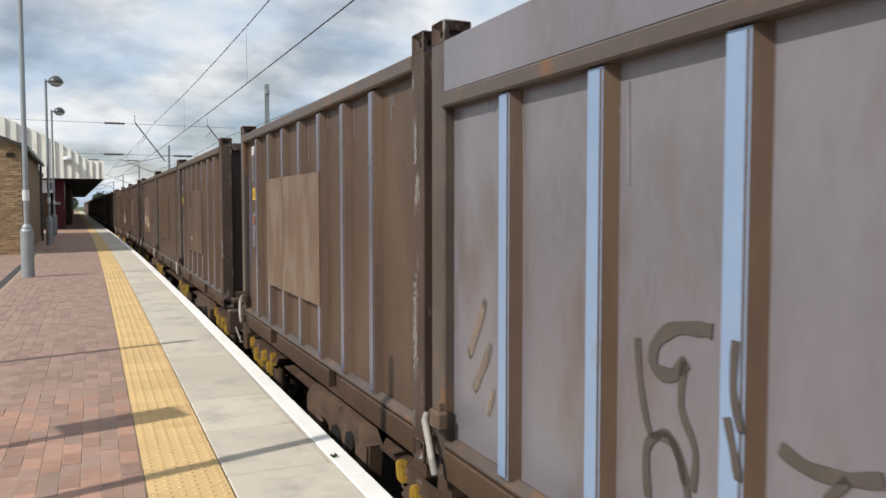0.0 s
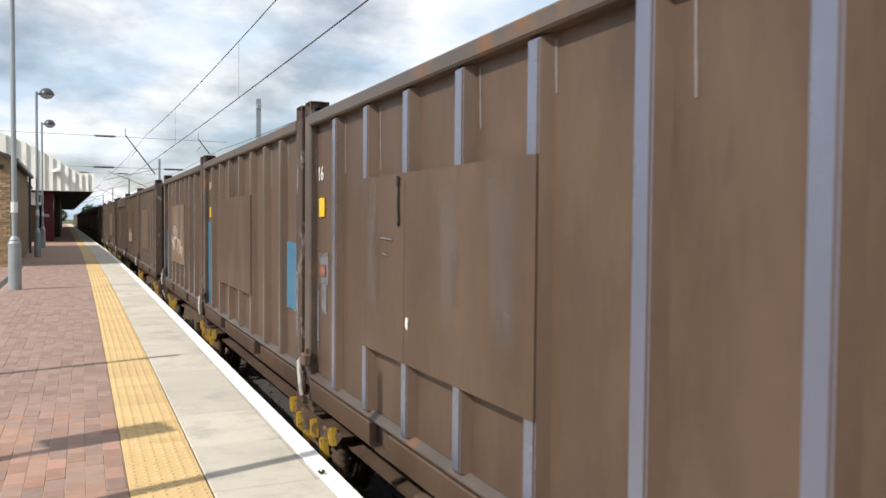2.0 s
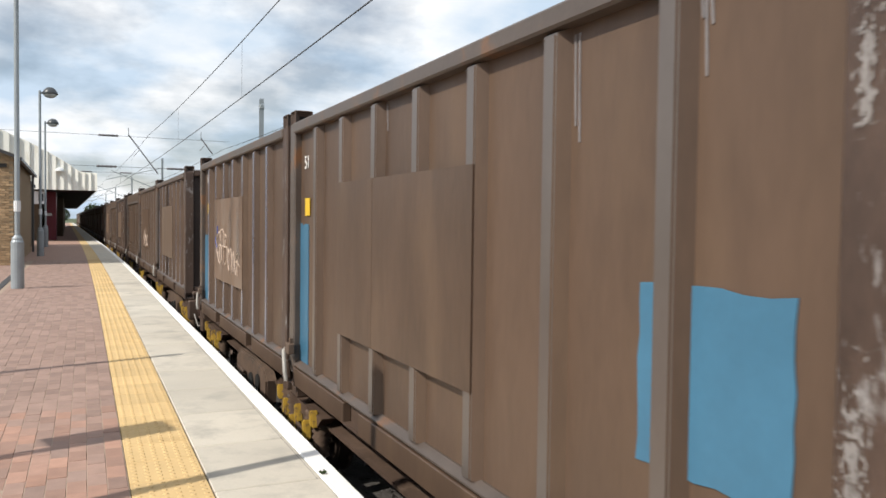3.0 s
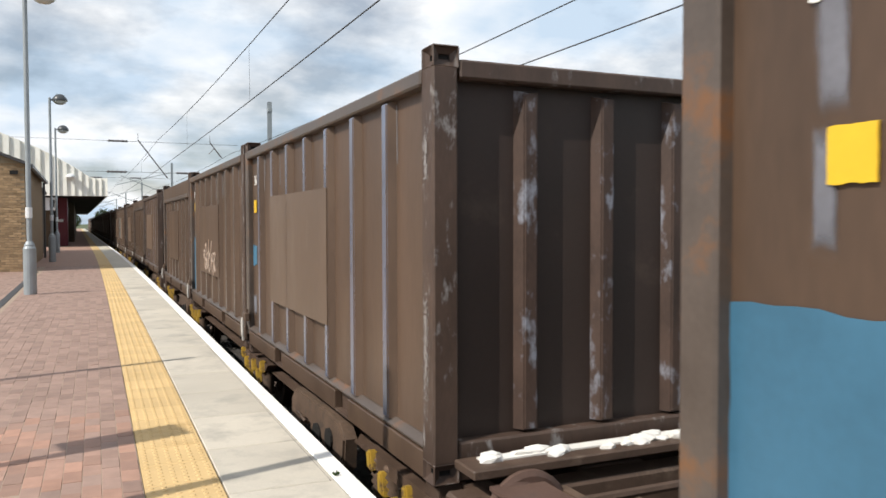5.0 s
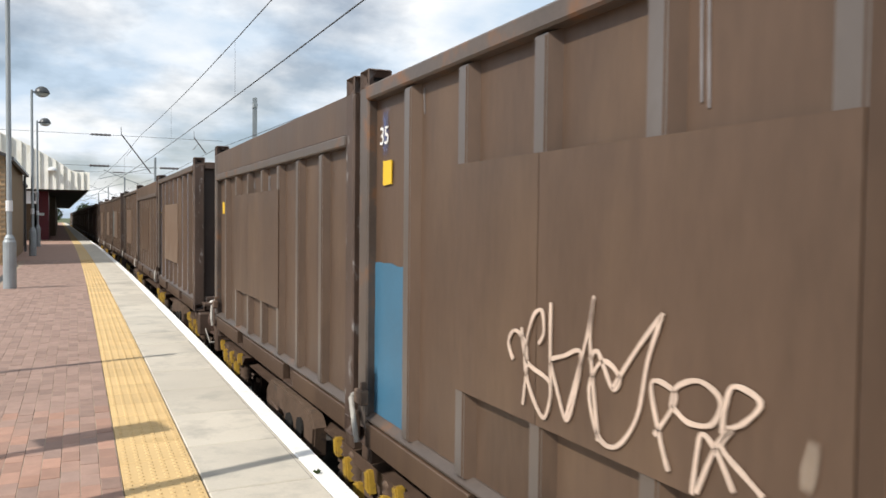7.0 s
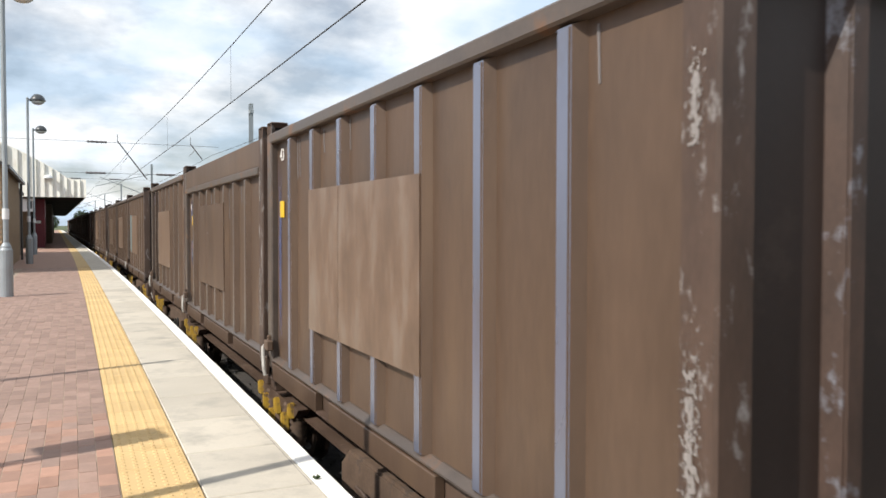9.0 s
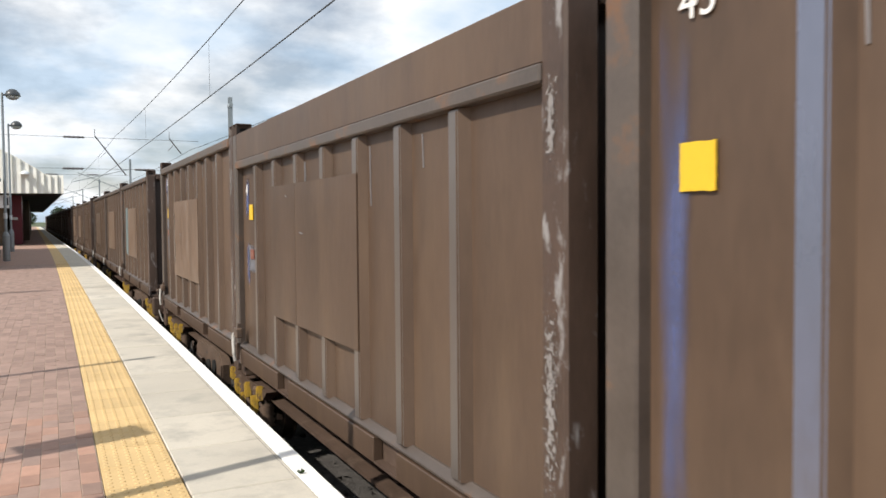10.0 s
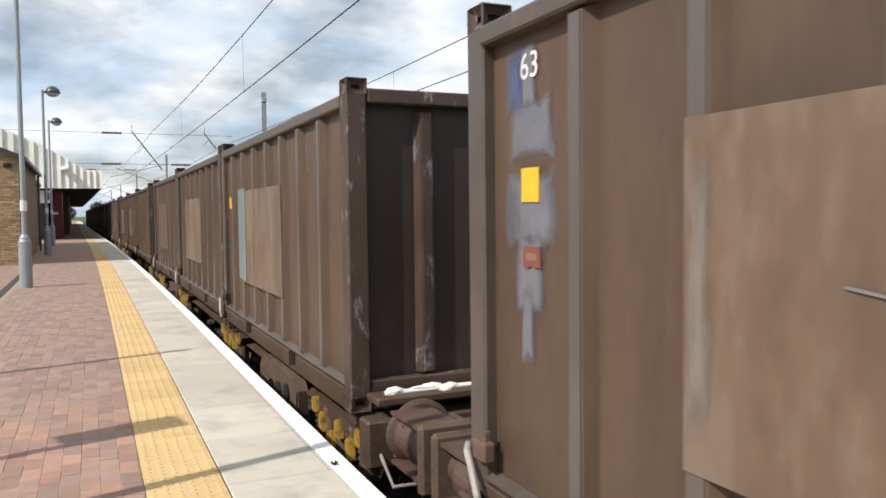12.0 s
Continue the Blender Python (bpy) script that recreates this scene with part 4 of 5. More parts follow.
    if (n, c) == (1, 2):
        for r, pts in ((.013, [(1.93, .91), (1.82, 1.01), (1.84, 1.09), (1.95, 1.20), (2.07, 1.25), (2.16, 1.22), (2.19, 1.13)]),
                       (.013, [(2.15, 1.18), (2.18, 1.26), (2.29, 1.29), (2.40, 1.28), (2.46, 1.23), (2.43, 1.14)]),
                       (.013, [(2.15, .81), (2.01, .85), (1.94, .97), (2.03, 1.05), (2.19, 1.07), (2.27, 1.01), (2.25, .89), (2.15, .81)]),
                       (.011, [(2.10, .93), (2.04, .97), (2.08, 1.03), (2.14, .95), (2.13, .87), (2.08, .94)]),
                       (.008, [(2.33, .85), (2.29, .94), (2.33, 1.05), (2.41, 1.07)]),
                       (.013, [(2.42, .79), (2.45, .90), (2.51, 1.04), (2.55, 1.13), (2.45, 1.03), (2.48, 1.14), (2.59, 1.22), (2.65, 1.19), (2.60, 1.09), (2.52, 1.04)]),
                       (.011, [(2.55, 1.05), (2.69, 1.06), (2.74, 1.01), (2.69, .90), (2.61, .82), (2.54, .83)])):
            stroke(b, pts, M_CHALK, L, r * .8, x)
        for r, pts in ((.014, [(2.91, .75), (2.83, .81), (2.78, .96), (2.85, 1.0), (2.92, .97)]), (.010, [(2.82, 1.04), (2.92, .96), (2.92, .76)]),
                       (.013, [(2.91, .92), (2.96, 1.02), (3.03, 1.03), (3.06, .91), (3.09, .78)]), (.011, [(3.05, .71), (3.09, .83), (3.12, 1.04)]),
                       (.014, [(3.04, .81), (3.17, .98), (3.20, .89), (3.21, .76)]),
                       (.013, [(3.19, .95), (3.24, 1.01), (3.27, .94), (3.37, .74), (3.46, .80), (3.51, .93)]),
                       (.009, [(3.32, .90), (3.52, .89), (3.66, .84)]), (.014, [(3.52, .92), (3.50, .84), (3.50, .72)])):
            stroke(b, pts, M_CHALK, L, r * .8, x)
        stroke(b, [(3.35, .80), (3.38, .93), (3.52, 1.01), (3.62, .99), (3.66, .95)], M_FAINT, "faded sprayed arc", .022, x)
        for u0, u1, z0, z1 in ((1.68, 1.80, 1.04, 1.22), (1.84, 1.95, 1.20, 1.36), (1.79, 1.90, 1.0, 1.12)):
            patch(b, "blue_spray", u0, u1, z0, z1, M_SPRAYBLUE, "bright blue spray", .0, x=-1.2295)
    if (n, c) == (2, 1):
        for pts in ([(2.14, .82), (2.10, .89), (2.15, .95), (2.23, .92), (2.26, .83), (2.23, .64)],
                    [(2.21, .97), (2.26, .83), (2.44, .77), (2.40, .62), (2.29, .71), (2.24, .85), (2.30, 1.02), (2.37, 1.06), (2.39, .97), (2.35, .92)],
                    [(2.44, 1.10), (2.44, .91), (2.45, .76)], [(2.44, .87), (2.54, .90), (2.65, .93), (2.62, .76), (2.56, .65), (2.48, .78), (2.44, .86)],
                    [(2.56, .66), (2.69, .99), (2.73, 1.15), (2.71, .99), (2.77, .62)],
                    [(2.71, .91), (2.76, .95), (2.85, .83), (2.89, .88), (2.79, .92), (2.71, .80), (2.77, .64), (2.88, .63), (2.99, .76), (3.04, .96), (3.11, 1.13)]):
            stroke(b, pts, M_CHALK, L, .009, x)
        for pts in ([(2.85, .83), (2.98, .99), (3.10, 1.12)], [(3.15, .62), (3.11, .71), (3.06, .89), (3.16, .89), (3.17, .84), (3.08, .72)],
                    [(3.16, .83), (3.18, .90), (3.28, .94), (3.37, .90), (3.34, .82), (3.24, .80), (3.17, .83)],
                    [(3.38, .80), (3.39, .88), (3.42, .95), (3.50, .94), (3.52, .91), (3.46, .85), (3.40, .82)],
                    [(3.26, .58), (3.28, .72), (3.30, .78), (3.36, .74), (3.43, .64)], [(3.28, .59), (3.36, .76), (3.42, .82), (3.38, .76), (3.47, .70), (3.54, .66)]):
            stroke(b, pts, M_CHALK, L, .009, x)
        stroke(b, [(3.67, .71), (3.71, .87)], M_FAINT, "faded sprayed dash", .025, x)
    if (n, c) == (0, 1):
        L, x = "dark sprayed scrawl", -1.158
        for r, pts in ((.016, [(1.78, .94), (1.80, .78), (1.86, .61), (1.95, .63), (2.02, .55), (2.06, .44)]), (.02, [(1.85, .37), (1.84, .54), (1.90, .61), (1.99, .60), (2.05, .48)]),
                       (.026, [(2.04, .90), (1.97, .84), (1.88, .85), (1.88, .93), (1.97, 1.0), (2.10, 1.02), (2.16, 1.02)]),
                       (.016, [(2.03, .90), (2.02, .74), (2.09, .61), (2.08, .47)]), (.022, [(2.44, .72), (2.54, .69), (2.66, .70), (2.77, .73)]), (.016, [(2.67, .70), (2.60, .62)])):
            stroke(b, pts, M_DARKSPRAY, L, r, x)
        for pts in ([(2.32, 1.02), (2.315, .87), (2.345, .75)], [(2.29, .78), (2.32, .68), (2.34, .60)]):
            stroke(b, pts, M_DARKSPRAY, L, .016, -1.2165)
        for r, pts in ((.03, [(.36, .62), (.45, .76), (.56, .95)]), (.03, [(.42, .45), (.52, .58), (.62, .73)]), (.02, [(.58, .36), (.66, .51)])):
            stroke(b, pts, M_FAINT, "pale scuffed streak", r, x)
    if (n, c) == (1, 0):
        # black patches on the plate stand in for the dark inside the slot
        patch(b, "torn_slot", 2.230, 2.250, 1.40, 1.66, M_BLACK, "dark torn slot in the plate", .012, x=-1.2315, seed=7)
        patch(b, "torn_slot", 2.215, 2.25, 1.64, 1.695, M_BLACK, "", .006, x=-1.2315, seed=2)
        patch(b, "white_chip", 2.375, 2.40, .79, .85, M_WHITE, "", .006, x=-1.231, seed=5)
        for u, z, l_ in ((1.94, 1.32, .20), (1.97, 1.22, .08)):
            stroke(b, [(u, z), (u + l_, z - .01)], M_GREY, "", .0035, -1.231, "scratch")
    if (n, c) == (3, 1):
        for u, z, l_ in ((2.5, 1.32, .1), (2.1, 1.62, .05)):
            stroke(b, [(u, z), (u + l_, z - .01)], M_GREY, "", .004, -1.231, "scratch")
    if (n, c) == (3, 2):
        stroke(b, [(2.2, 1.22), (2.36, 1.2)], M_GREY, "", .004, -1.231, "scratch")


M_BLUESTREAK = soft_mat("blue_run", (0.10, 0.125, 0.26), 0.45, 0.62, 0.1, 0.9, 0.9, 0.12)
M_BARFADE = mat("faded_label_bar", (0.25, 0.12, 0.09), 0.6, var=0.2, scale=30, bump=0.0)
M_SMEAR = soft_mat("grey_smear_soft", (0.175, 0.178, 0.205), 0.5, 0.85)
M_SCUFF = soft_mat("pale_scrape", (0.30, 0.28, 0.27), 0.45, 0.7, 0.62, 0.86, 2.6, 0.55, 62.0)
M_SHEENMARK = soft_mat("weathered_streak", (0.19, 0.175, 0.17), 0.4, 0.3, 0.1, 0.9, 0.8, 0.2)
M_FAINT = soft_mat("faded_spray", (0.34, 0.27, 0.21), 0.6, 0.45, 0.0, 0.5, 0.8, 0.6)
M_EDGEWEAR = soft_mat("rubbed_plate_edge", (0.25, 0.215, 0.185), 0.45, 0.75, 0.1, 0.9, 0.9, 0.25)
M_TEAL = mat("teal_strip", (0.16, 0.21, 0.22), 0.5, var=0.2, scale=3, bump=0.08)
M_SPRAYBLUE = soft_mat("blue_spray_paint", (0.07, 0.15, 0.55), 0.6, 0.85, 0.3, 0.8, 1.4, 0.8, 30.0)


# ---- station ----
def lamp_post(m, tall=6.3, label="grey galvanised platform lamp post with a dark domed lantern"):
    root = new("lamp_post")
    root.matrix_world = m
    bm = bmesh.new()
    lathe(bm, [(.125, 0), (.125, .95), (.10, 1.0), (.10, 1.03), (.06, 1.10)], 16)
    part("post_base", bm, M_GALV, root, smooth=False)
    bm = bmesh.new()
    lathe(bm, [(.052, 1.08), (.045, tall - .12), (.045, tall - .05), (.02, tall - .03)], 12)
    part("post", bm, M_GALV, root)
    bm = bmesh.new()
    lathe(bm, [(.066, 1.58), (.066, 1.80)], 12)
    part("number_band", bm, M_SIGN, root, "white band round the post")
    bm = bmesh.new()
    path_tube(bm, [(0, 0, tall - .14), (.14, 0, tall - .10), (.28, 0, tall - .04)], .03)
    part("bracket", bm, M_LAMP, root)
    bm = bmesh.new()
    lathe(bm, [(.265, -.02), (.27, .0), (.255, .07), (.20, .16), (.12, .23), (.03, .25)], 20, "Z", (.35, 0, tall - .14))
    part("hood", bm, M_LAMP, root, smooth=True)
    bm = bmesh.new()
    lathe(bm, [(.02, -.16), (.12, -.14), (.20, -.09), (.245, -.015), (.24, 0)], 20, "Z", (.35, 0, tall - .14))
    part("bowl", bm, M_BOWL, root, smooth=True)
    return tagged(root, label, "lamp post", "platform lamp posts")


def brick_building():
    """Low buff-brick building with a slate roof beside the platform."""
    root = new("brick_building")
    x1, x0, s0, s1, hw = -3.19, -9.0, 27.1, 38.0, 3.30
    bm = bmesh.new()
    lo, hi = [], []
    for x, s in ((x0, s0 + .02), (x1 - .02, s0 + .02), (x1 - .02, s1), (x0, s1)):
        lo.append(bm.verts.new(arc(x, s, 0))); hi.append(bm.verts.new(arc(x, s, hw)))
    for i in range(4):
        bm.faces.new((lo[i], lo[(i + 1) % 4], hi[(i + 1) % 4], hi[i]))
    bm.faces.new(hi); bm.faces.new(lo[::-1])
    bmesh.ops.recalc_face_normals(bm, faces=bm.faces)
    core = part("wall", bm, M_MORTAR, root)
    # gable above the wall
    bm = bmesh.new()
    xm = (x0 + x1) / 2
    tri = [arc(x0, s0 + .02, hw), arc(x1 - .02, s0 + .02, hw), arc(xm, s0 + .02, hw + 1.02)]
    tri2 = [arc(x0, s1, hw), arc(x1 - .02, s1, hw), arc(xm, s1, hw + 1.02)]
    a = [bm.verts.new(p) for p in tri]; b = [bm.verts.new(p) for p in tri2]
    bm.faces.new(a); bm.faces.new(b[::-1])
    for i in range(3):
        bm.faces.new((a[i], b[i], b[(i + 1) % 3], a[(i + 1) % 3]))
    bmesh.ops.recalc_face_normals(bm, faces=bm.faces)
    part("gable", bm, M_MORTAR, root)
    for sgn, xe in ((1, x1 + .13), (-1, x0 - .13)):
        bm = bmesh.new()
        ze = hw - .08
        q = [arc(xe, s0 - .15, ze), arc(xe, s1 + .15, ze), arc(xm, s1 + .15, hw + 1.12), arc(xm, s0 - .15, hw + 1.12)]
        up = [bm.verts.new(p + Vector((0, 0, .10))) for p in q]
        dn = [bm.verts.new(p) for p in q]
        bm.faces.new(up); bm.faces.new(dn[::-1])
        for i in range(4):
            bm.faces.new((dn[i], dn[(i + 1) % 4], up[(i + 1) % 4], up[i]))
        bmesh.ops.recalc_face_normals(bm, faces=bm.faces)
        part("roof", bm, M_SLATE, root, "dark slate roof slope")
    bm = bmesh.new()
    strip(bm, x1 + .12, x1 + .22, s0 - .15, s1 + .15, hw - .12, hw - .02, 4)
    part("gutter", bm, M_LAMP, root)
    bm = bmesh.new()
    for s in (s1 - .3,):
        p = arc(x1 + .08, s, 0)
        tube(bm, p, p + Vector((0, 0, hw - .1)), .045)
        tube(bm, p + Vector((0, 0, hw - .12)), p + Vector((.12, 0, hw + .0)), .045)
    part("downpipe", bm, M_LAMP, root)
    # bricks of the end wall, which faces the open platform
    rnd = random.Random(2)
    bl, bh = .225, .075
    b_ = boxed(-bl / 2 + .005, bl / 2 - .005, -.012, .03, .005, bh - .005, .004)
    me = bpy.data.meshes.new("brick"); b_.to_mesh(me); me.materials.append(M_BRICK)
    cnt = 0
    verts, faces = [], []
    ks, fs = [v.co.copy() for v in me.vertices], [tuple(p.vertices) for p in me.polygons]
    rows = int(hw / bh)
    for r in range(rows):
        for j in range(14):
            x = x1 - .02 - bl * (j + (.5 if r % 2 == 0 else 1.0)) + .01
            m = on_arc(x, s0 + .02 + rnd.uniform(-.004, .004), r * bh)
            if cnt < 300 and j < 7:
                share("brick", me, root, m); cnt += 1
            else:
                k0 = len(verts)
                verts.extend(m @ v for v in ks); faces.extend(tuple(k0 + q for q in f) for f in fs)
        for j in range(47):
            s = s0 + .05 + bl * (j + (.5 if r % 2 else 1.0))
            m = on_arc(x1 - .02, s, r * bh) @ pose(0, 0, 0, 0, 0, 90)
            k0 = len(verts)
            verts.extend(m @ v for v in ks); faces.extend(tuple(k0 + q for q in f) for f in fs)
    far = bpy.data.meshes.new("brickwork")
    far.from_pydata([tuple(v) for v in verts], [], faces)
    far.materials.append(M_BRICK)
    ob = new("brickwork", far); ob.parent = root
    tagged(ob, "weathered buff brick courses", kind="stuff")
    for z, dx in ((3.02, .30),):
        bm = boxed(-.11, .11, -.03, .03, -.06, .06)
        v = part("air_vent", bm, M_BLACK, root)
        v.matrix_basis = on_arc(x1 - dx, s0 - .005, z)
    return tagged(root, "low buff-brick station building with a dark slate roof", "building")


def canopy():
    root = new("platform_canopy")
    s0, s1 = 54.0, 165.0
    zb, zt, xe = 3.19, 4.31, -0.10
    # end screen: upright cream sheets, higher away from the track
    xs = [xe]
    w = .34
    while xs[-1] > -9.5:
        xs.append(xs[-1] - w)
        w = min(w * 1.05, .62)

    def top(x):
        """The screen is level over the platform edge and climbs towards the roof behind."""
        return float(np.interp(-x, (0, 1.05, 1.7, 2.8, 4.0, 5.8, 9.5), (zt, zt, 4.80, 5.47, 6.11, 6.88, 8.3)))
    for a, b in zip(xs, xs[1:]):
        bm = bmesh.new()          # each sheet leans out towards the track side, then folds back
        foot = [bm.verts.new((x, y, zb)) for x, y in ((b, -.02), (a, -.16), (a, .03), (b, .03))]
        head = [bm.verts.new((x, y, top(x))) for x, y in ((b, -.02), (a, -.16), (a, .03), (b, .03))]
        for k in range(4):
            bm.faces.new((foot[k], foot[(k + 1) % 4], head[(k + 1) % 4], head[k]))
        bm.faces.new(foot[::-1]); bm.faces.new(head)
        bmesh.ops.recalc_face_normals(bm, faces=bm.faces)
        o = part("cladding_sheet", bm, M_CLAD, root)
        o.matrix_basis = on_arc(0, s0, 0)
    # fascia along the track
    k = 0
    s = s0
    while s < s1:
        bm = bmesh.new()
        strip(bm, xe - .05, xe, s + .03, s + (.97 if s < 100 else 2.97), zb, zt, 1)
        part("fascia_sheet", bm, M_CLAD, root)
        s += 1.0 if s < 100 else 3.0
    bm = bmesh.new()
    strip(bm, -9.0, xe - .06, s0 + .06, s1, zb + .02, zb + .12, 5)
    part("soffit", bm, M_SOFFIT, root, "dark canopy underside")
    bm = bmesh.new()
    strip(bm, -9.0, xe - .06, s0 + .06, s1, zt - .15, zt - .05, 5)
    part("roof", bm, M_SLATE, root)
    # small lamp on the end screen
    bm = bmesh.new()
    c = arc(-2.2, s0 - .3, 4.32)
    lathe(bm, [(.27, 0), (.25, .1), (.14, .2), (.03, .23)], 16, "Z", c)
    tube(bm, c + Vector((0, .05, .15)), c + Vector((0, .3, .1)), .03)
    part("screen_lamp", bm, M_SIGN, root, "white bracket lamp on the end screen")
    return tagged(root, "cream-sheeted platform canopy with a dark underside", "canopy")


def station_rooms():
    root = new("station_building")
    # walls under the canopy use the brick colour with shade painted in
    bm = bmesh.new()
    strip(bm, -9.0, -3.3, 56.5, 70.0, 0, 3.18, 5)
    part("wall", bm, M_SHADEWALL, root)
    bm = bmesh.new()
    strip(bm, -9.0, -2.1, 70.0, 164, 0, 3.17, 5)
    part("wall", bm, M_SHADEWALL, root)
    bm = bmesh.new()
    strip(bm, -3.02, -2.46, 57.6, 63.0, 0, 3.16, 3)
    part("red_screen", bm, M_MAROON, root, "maroon waiting-room screen")
    bm = bmesh.new()
    strip(bm, -3.0, -2.7, 57.53, 57.57, 1.58, 1.76, 3)
    part("white_stripe", bm, M_SIGN, root)
    tagged(root, "dark station rooms with a maroon screen under the canopy", "building")
    # a lower store between the brick building and the canopy, its colour shade-dark
    root = new("store_building")
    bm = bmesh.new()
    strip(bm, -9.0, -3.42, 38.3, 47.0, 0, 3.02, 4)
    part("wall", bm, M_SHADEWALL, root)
    bm = bmesh.new()
    strip(bm, -9.1, -3.32, 38.25, 47.1, 3.02, 3.16, 4)
    part("flat_roof", bm, M_SLATE, root)
    tagged(root, "low store of shade-dark brick with a flat roof", "building")
    # direction board hung from the canopy
    root = new("hanging_sign")
    root.matrix_world = on_arc(0, 54.5, 0)
    part("board", boxed(-3.73, -3.03, -.03, .03, 2.30, 3.08, .01), M_SIGN, root, "white direction board")
    part("dark_panel", boxed(-3.40, -3.12, -.038, -.031, 2.48, 2.94), M_LAMP, root)
    for x in (-3.6, -3.16):
        part("hanger", boxed(x - .015, x + .015, -.012, .012, 3.08, 3.21), M_GALV, root)
    tagged(root, "white and dark hanging sign under the canopy edge", "sign")


def mast(s, x=6.9, top=7.6, arms=True):
    root = new("overhead_mast")
    root.matrix_world = on_arc(x, s, 0)
    bm = bmesh.new()
    for y in (-.12, .12):
        box(bm, -.09, .09, y - .012, y + .012, RAIL - .5, top)
    box(bm, -.012, .012, -.13, .13, RAIL - .5, top)
    part("upright", bm, M_GALV, root)
    bm = boxed(-.1, .1, -.18, .18, top - .5, top - .3, .01)
    part("cap_bracket", bm, M_GALV, root)
    if arms:
        for d0, z0, d1, z1 in ((-.1, 4.3, -4.8, 6.2), (-.1, 6.6, -5.2, 5.3)):
            bm = bmesh.new()
            tube(bm, (d0, 0, z0), (d1, 0, z1), .035)
            part("cantilever_tube", bm, M_GALV, root)
        bm = bmesh.new()
        lathe(bm, [(.04, 0), (.09, .05), (.05, .1), (.09, .15), (.05, .2), (.09, .25), (.04, .3)], 10, "Z", (-.3, 0, 4.35))
        part("insulator", bm, M_INSUL, root)
    return tagged(root, "grey steel overhead line mast with cantilever arms", "mast", "overhead line masts")


def overhead():
    for k, s in enumerate((-6.0, 40.0, 84.0, 125.0, 168.0, 210.0)):
        mast(s, 7.08 if k == 1 else 6.9, 7.6, k not in (0, 1))
    spans = [-50, -6, 40, 84, 125, 168, 210, 260]
    for c in (TRACK, TRACK + 3.4):
        root = new("catenary")
        line_m, line_c = [], []
        for a, b in zip(spans, spans[1:]):
            for i in range(13):
                f = i / 12
                s = a + (b - a) * f
                if line_m and i == 0:
                    continue
                sag = .9 * f * (1 - f)
                line_m.append(arc(c + .1, s, (5.47 if c < 3 else 4.92) - sag)); line_c.append(arc(c + .1, s, 4.06))
                if i in (3, 6, 9) and a > -20 and b < 200:
                    bm = bmesh.new()
                    tube(bm, line_m[-1], line_c[-1], .003, n=4)
                    part("dropper", bm, M_WIRE, root)
        bm = bmesh.new()
        polytube(bm, line_m, .010, 6)
        part("carrier_wire", bm, M_WIRE, root)
        bm = bmesh.new()
        polytube(bm, line_c, .010, 6)
        part("contact_wire", bm, M_WIRE, root)
        tagged(root, "thin grey overhead contact and carrier wires", "overhead wire", "overhead wires")
    for s, z, ins in ((62.0, 7.48, (.9,)), (62.0, 5.24, (.8, 5.6)), (110.0, 7.4, (.4, 5.1))):
        root = new("headspan")
        bm = bmesh.new()
        tube(bm, arc(-8, s, z), arc(9.5, s, z), .014, n=5)
        part("span_wire", bm, M_WIRE, root)
        for x in ins:
            bm = bmesh.new()
            lathe(bm, [(.02, -.7), (.09, -.6), (.06, -.45), (.09, -.3), (.06, -.15), (.09, 0), (.06, .15), (.09, .3), (.06, .45), (.09, .6), (.02, .7)], 10, "X", arc(x, s, z))
            part("insulator", bm, M_INSUL, root)
        tagged(root, "thin cross-span wire with dark insulators", "span wire", "cross-span wires")
    # registration struts over the far track
    for s, xa, za, xb, zb_ in ((62.0, 2.27, 7.60, 4.30, 4.85), (62.0, 7.40, 7.62, 8.25, 6.5)):
        root = new("strut")
        bm = bmesh.new()
        tube(bm, arc(xa, s, za), arc(xb, s, zb_), .045, n=8)
        part("arm", bm, M_INSUL, root)
        bm = bmesh.new()
        k0 = arc(xa, s, za).lerp(arc(xb, s, zb_), .38)
        tube(bm, k0, k0 + Vector((-.42, 0, -.5)), .022, n=6)
        part("steady_arm", bm, M_INSUL, root)
        bm = bmesh.new()
        tube(bm, arc(xa, s, za), arc(xa, s, za + .5), .02, n=6)
        part("hanger", bm, M_WIRE, root)
        tagged(root, "dark sloping overhead line strut hung on span wires", "strut", "overhead line struts")


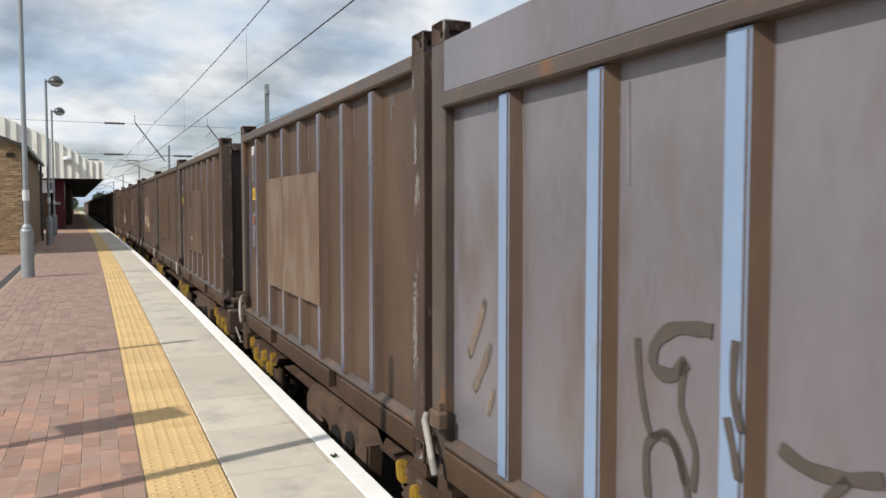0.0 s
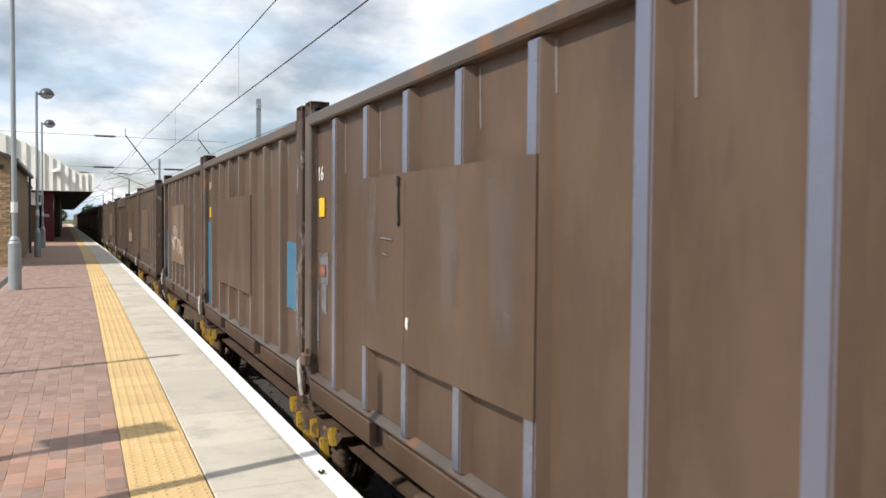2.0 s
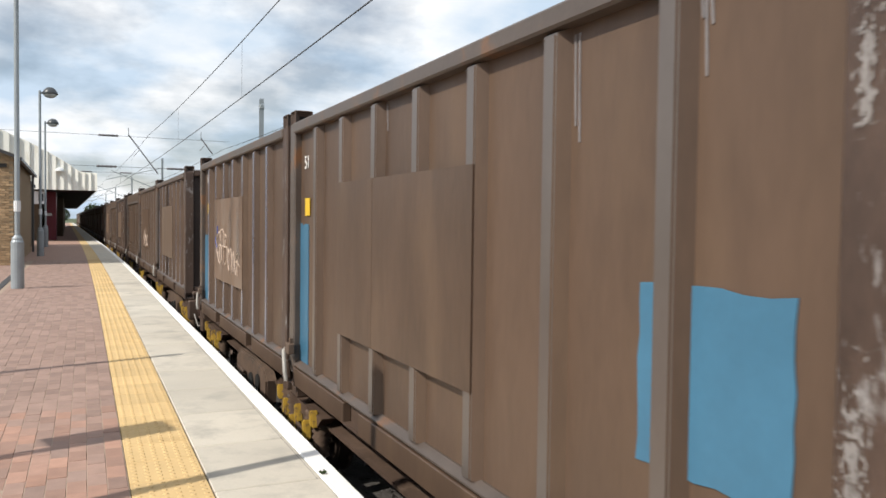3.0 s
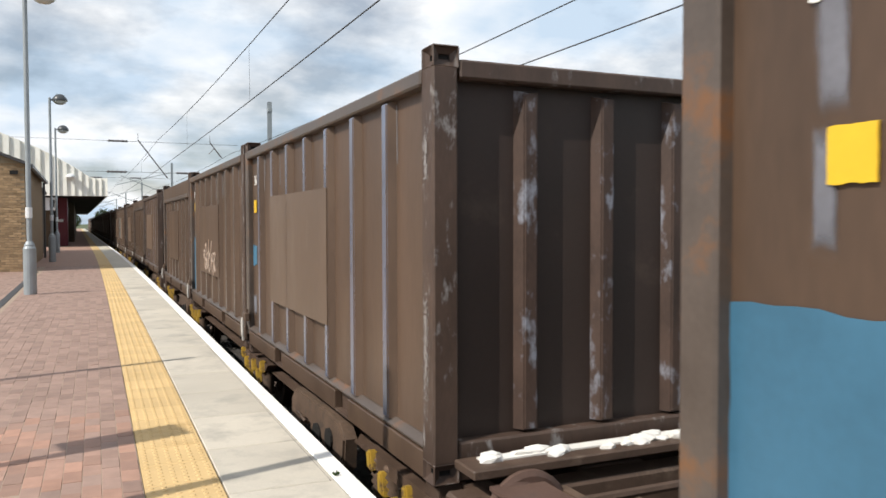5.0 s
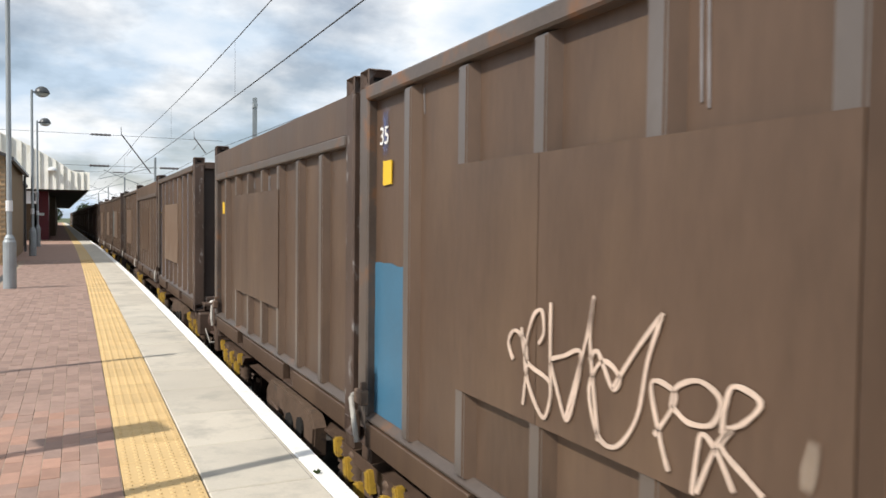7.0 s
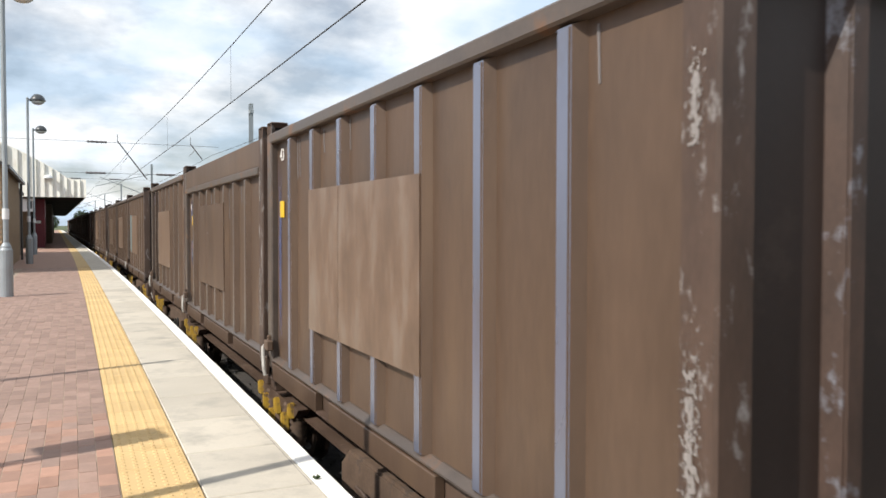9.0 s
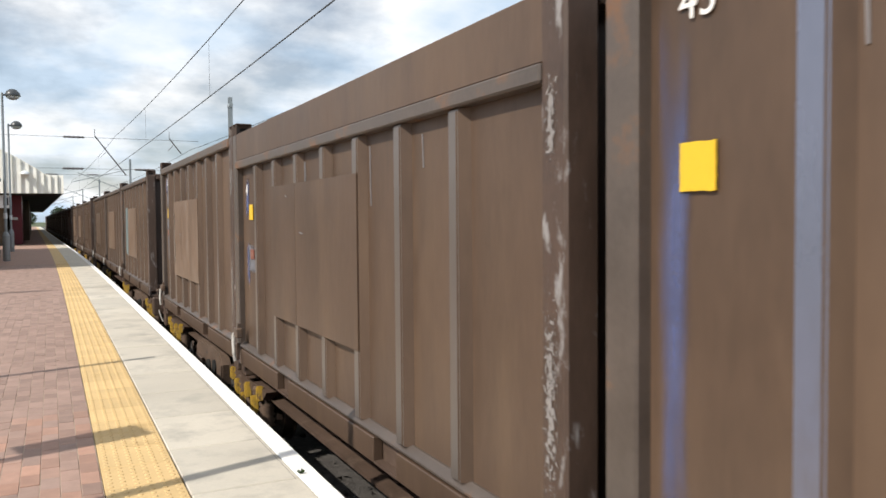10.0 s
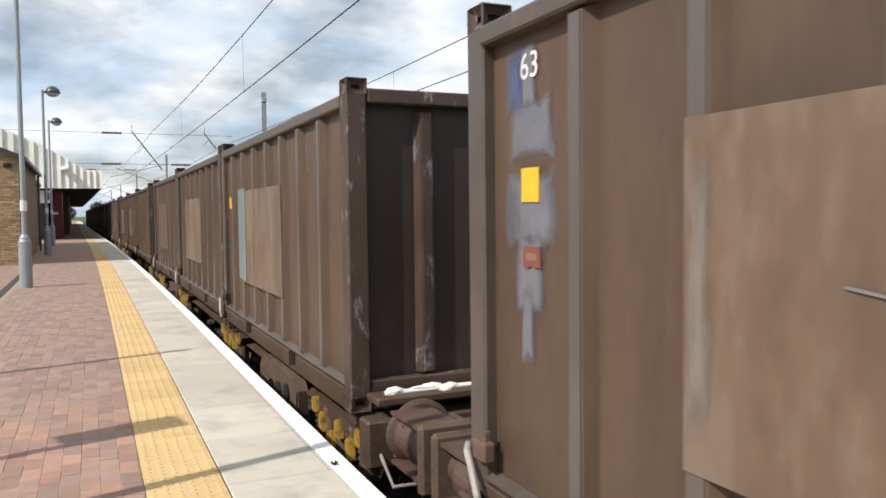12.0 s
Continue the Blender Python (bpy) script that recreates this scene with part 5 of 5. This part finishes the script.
def tree(p, h, seed):
    rnd = random.Random(seed)
    root = new("tree")
    root.matrix_world = Matrix.Translation(p)
    bm = bmesh.new()
    tube(bm, (0, 0, 0), (0, 0, h * .5), h * .03, h * .015, 8)
    for k in range(5):
        a = k * 1.3
        tube(bm, (0, 0, h * (.25 + .05 * k)), (h * .2 * math.cos(a), h * .2 * math.sin(a), h * (.5 + .07 * k)), h * .012, h * .004, 6)
    part("trunk", bm, M_BARK, root)
    vs, fs = [], []
    for i in range(900):
        u, v, w = rnd.gauss(0, 1), rnd.gauss(0, 1), rnd.gauss(0, 1)
        q = Vector((u, v, w)).normalized() * rnd.uniform(.45, 1.0) ** .5
        c = Vector((q.x * h * .32, q.y * h * .32, h * .62 + q.z * h * .36))
        c += Vector((rnd.uniform(-1, 1), rnd.uniform(-1, 1), rnd.uniform(-1, 1))) * h * .06
        r = h * rnd.uniform(.025, .05)
        d = Vector((rnd.uniform(-1, 1), rnd.uniform(-1, 1), rnd.uniform(-1, 1))).normalized()
        e = d.cross(Vector((.3, .5, .8))).normalized()
        k0 = len(vs)
        vs += [c + d * r, c + e * r * .6, c - d * r, c - e * r * .6]
        fs.append((k0, k0 + 1, k0 + 2, k0 + 3))
    me = bpy.data.meshes.new("crown"); me.from_pydata([tuple(v) for v in vs], [], fs); me.materials.append(M_LEAF)
    o = new("crown", me); o.parent = root
    return tagged(root, "dark green leafy tree in the distance", "tree", "distant trees")


def caster(tip, tall, sleeve, name, label):
    """A post beside the platform, out of view, whose top throws its shadow on (x, s)."""
    d = tall / math.tan(radians(SUN_EL))
    u = Vector((math.cos(radians(17)), math.sin(radians(17)), 0))
    p = arc(*tip, 0) - u * d
    root = new(name)
    root.matrix_world = Matrix.Translation(p)
    bm = bmesh.new()
    lathe(bm, [(.12, 0), (.12, 1.0), (.055, 1.1), (.05, tall - .02), (.04, tall)], 12)
    part("post", bm, M_GALV, root)
    if sleeve:
        bm = bmesh.new()
        box(bm, -.02, .74, -.05, .28, tall - .06, tall + .02, .015)
        for v in bm.verts:
            v.co = Matrix.Rotation(radians(17), 3, "Z") @ v.co
        part("lantern", bm, M_LAMP, root)
    return tagged(root, label, "post", "posts behind the platform")


def build_station():
    for s, x in ((18.3, -2.57), (33.5, -2.70), (44.0, -2.79)):
        lamp_post(on_arc(x, s, 0))
    brick_building()
    canopy()
    station_rooms()
    overhead()
    caster((-1.48, 5.51), 3.2, 1, "sign_post", "grey steel post with a thick top sleeve")
    caster((-0.41, 8.89), 3.4, 0, "steel_post", "slim grey steel post beside the platform")
    caster((0.9, 5.07), 4.2, 0, "steel_post", "slim grey steel post beside the platform")
    rnd = random.Random(9)
    for i in range(16):
        s = rnd.uniform(230, 350)
        tree(arc(rnd.uniform(-30, 30), s, RAIL - .6), rnd.uniform(4.5, 7.5), i)
    # unseen trees on the left, added only to close off the surroundings
    for i in range(14):
        tree(Vector((rnd.uniform(-60, -34), rnd.uniform(-30, 60), RAIL - .6)), rnd.uniform(6, 9), 40 + i)


def weed():
    rnd = random.Random(8)
    root = new("weed_tuft")
    root.matrix_world = on_arc(-.10, 4.36, .0)
    for k in range(16):
        bm = bmesh.new()
        a, r = rnd.uniform(0, 6.28), rnd.uniform(.012, .032)
        d = Vector((math.cos(a), math.sin(a), 0)); e = Vector((-d.y, d.x, 0)) * .004
        h = rnd.uniform(.012, .03)
        v = [bm.verts.new(q) for q in (-e, e, d * r * .5 + e * .8 + Vector((0, 0, h)), d * r + Vector((0, 0, h * .7)), d * r * .5 - e * .8 + Vector((0, 0, h)))]
        bm.faces.new(v)
        part("blade", bm, M_LEAF, root)
    tagged(root, "small green weed tuft in a coping joint", "weed")


ground()
weed()
build_station()
build_train()
base = platform()
pavers(base)


def motions():
    for ob, off, z in TRAIN:
        walk(ob, [(t, on_arc(TRACK, train_s(t) + off, z)) for t, _ in SURGE])
    r = .42
    for ob, off, z in TRAIN:
        if ob.name.startswith("container_wagon") and off < 85:
            for bg in ob.children:
                if bg.name.startswith("bogie"):
                    for ws in bg.children:
                        if ws.name.startswith("wheelset"):
                            y = ws.matrix_basis.translation.y
                            walk(ws, [(k / 10, pose(0, y, RAIL + r, math.degrees((train_s(0) - train_s(k / 10)) / r))) for k in range(121)])


motions()
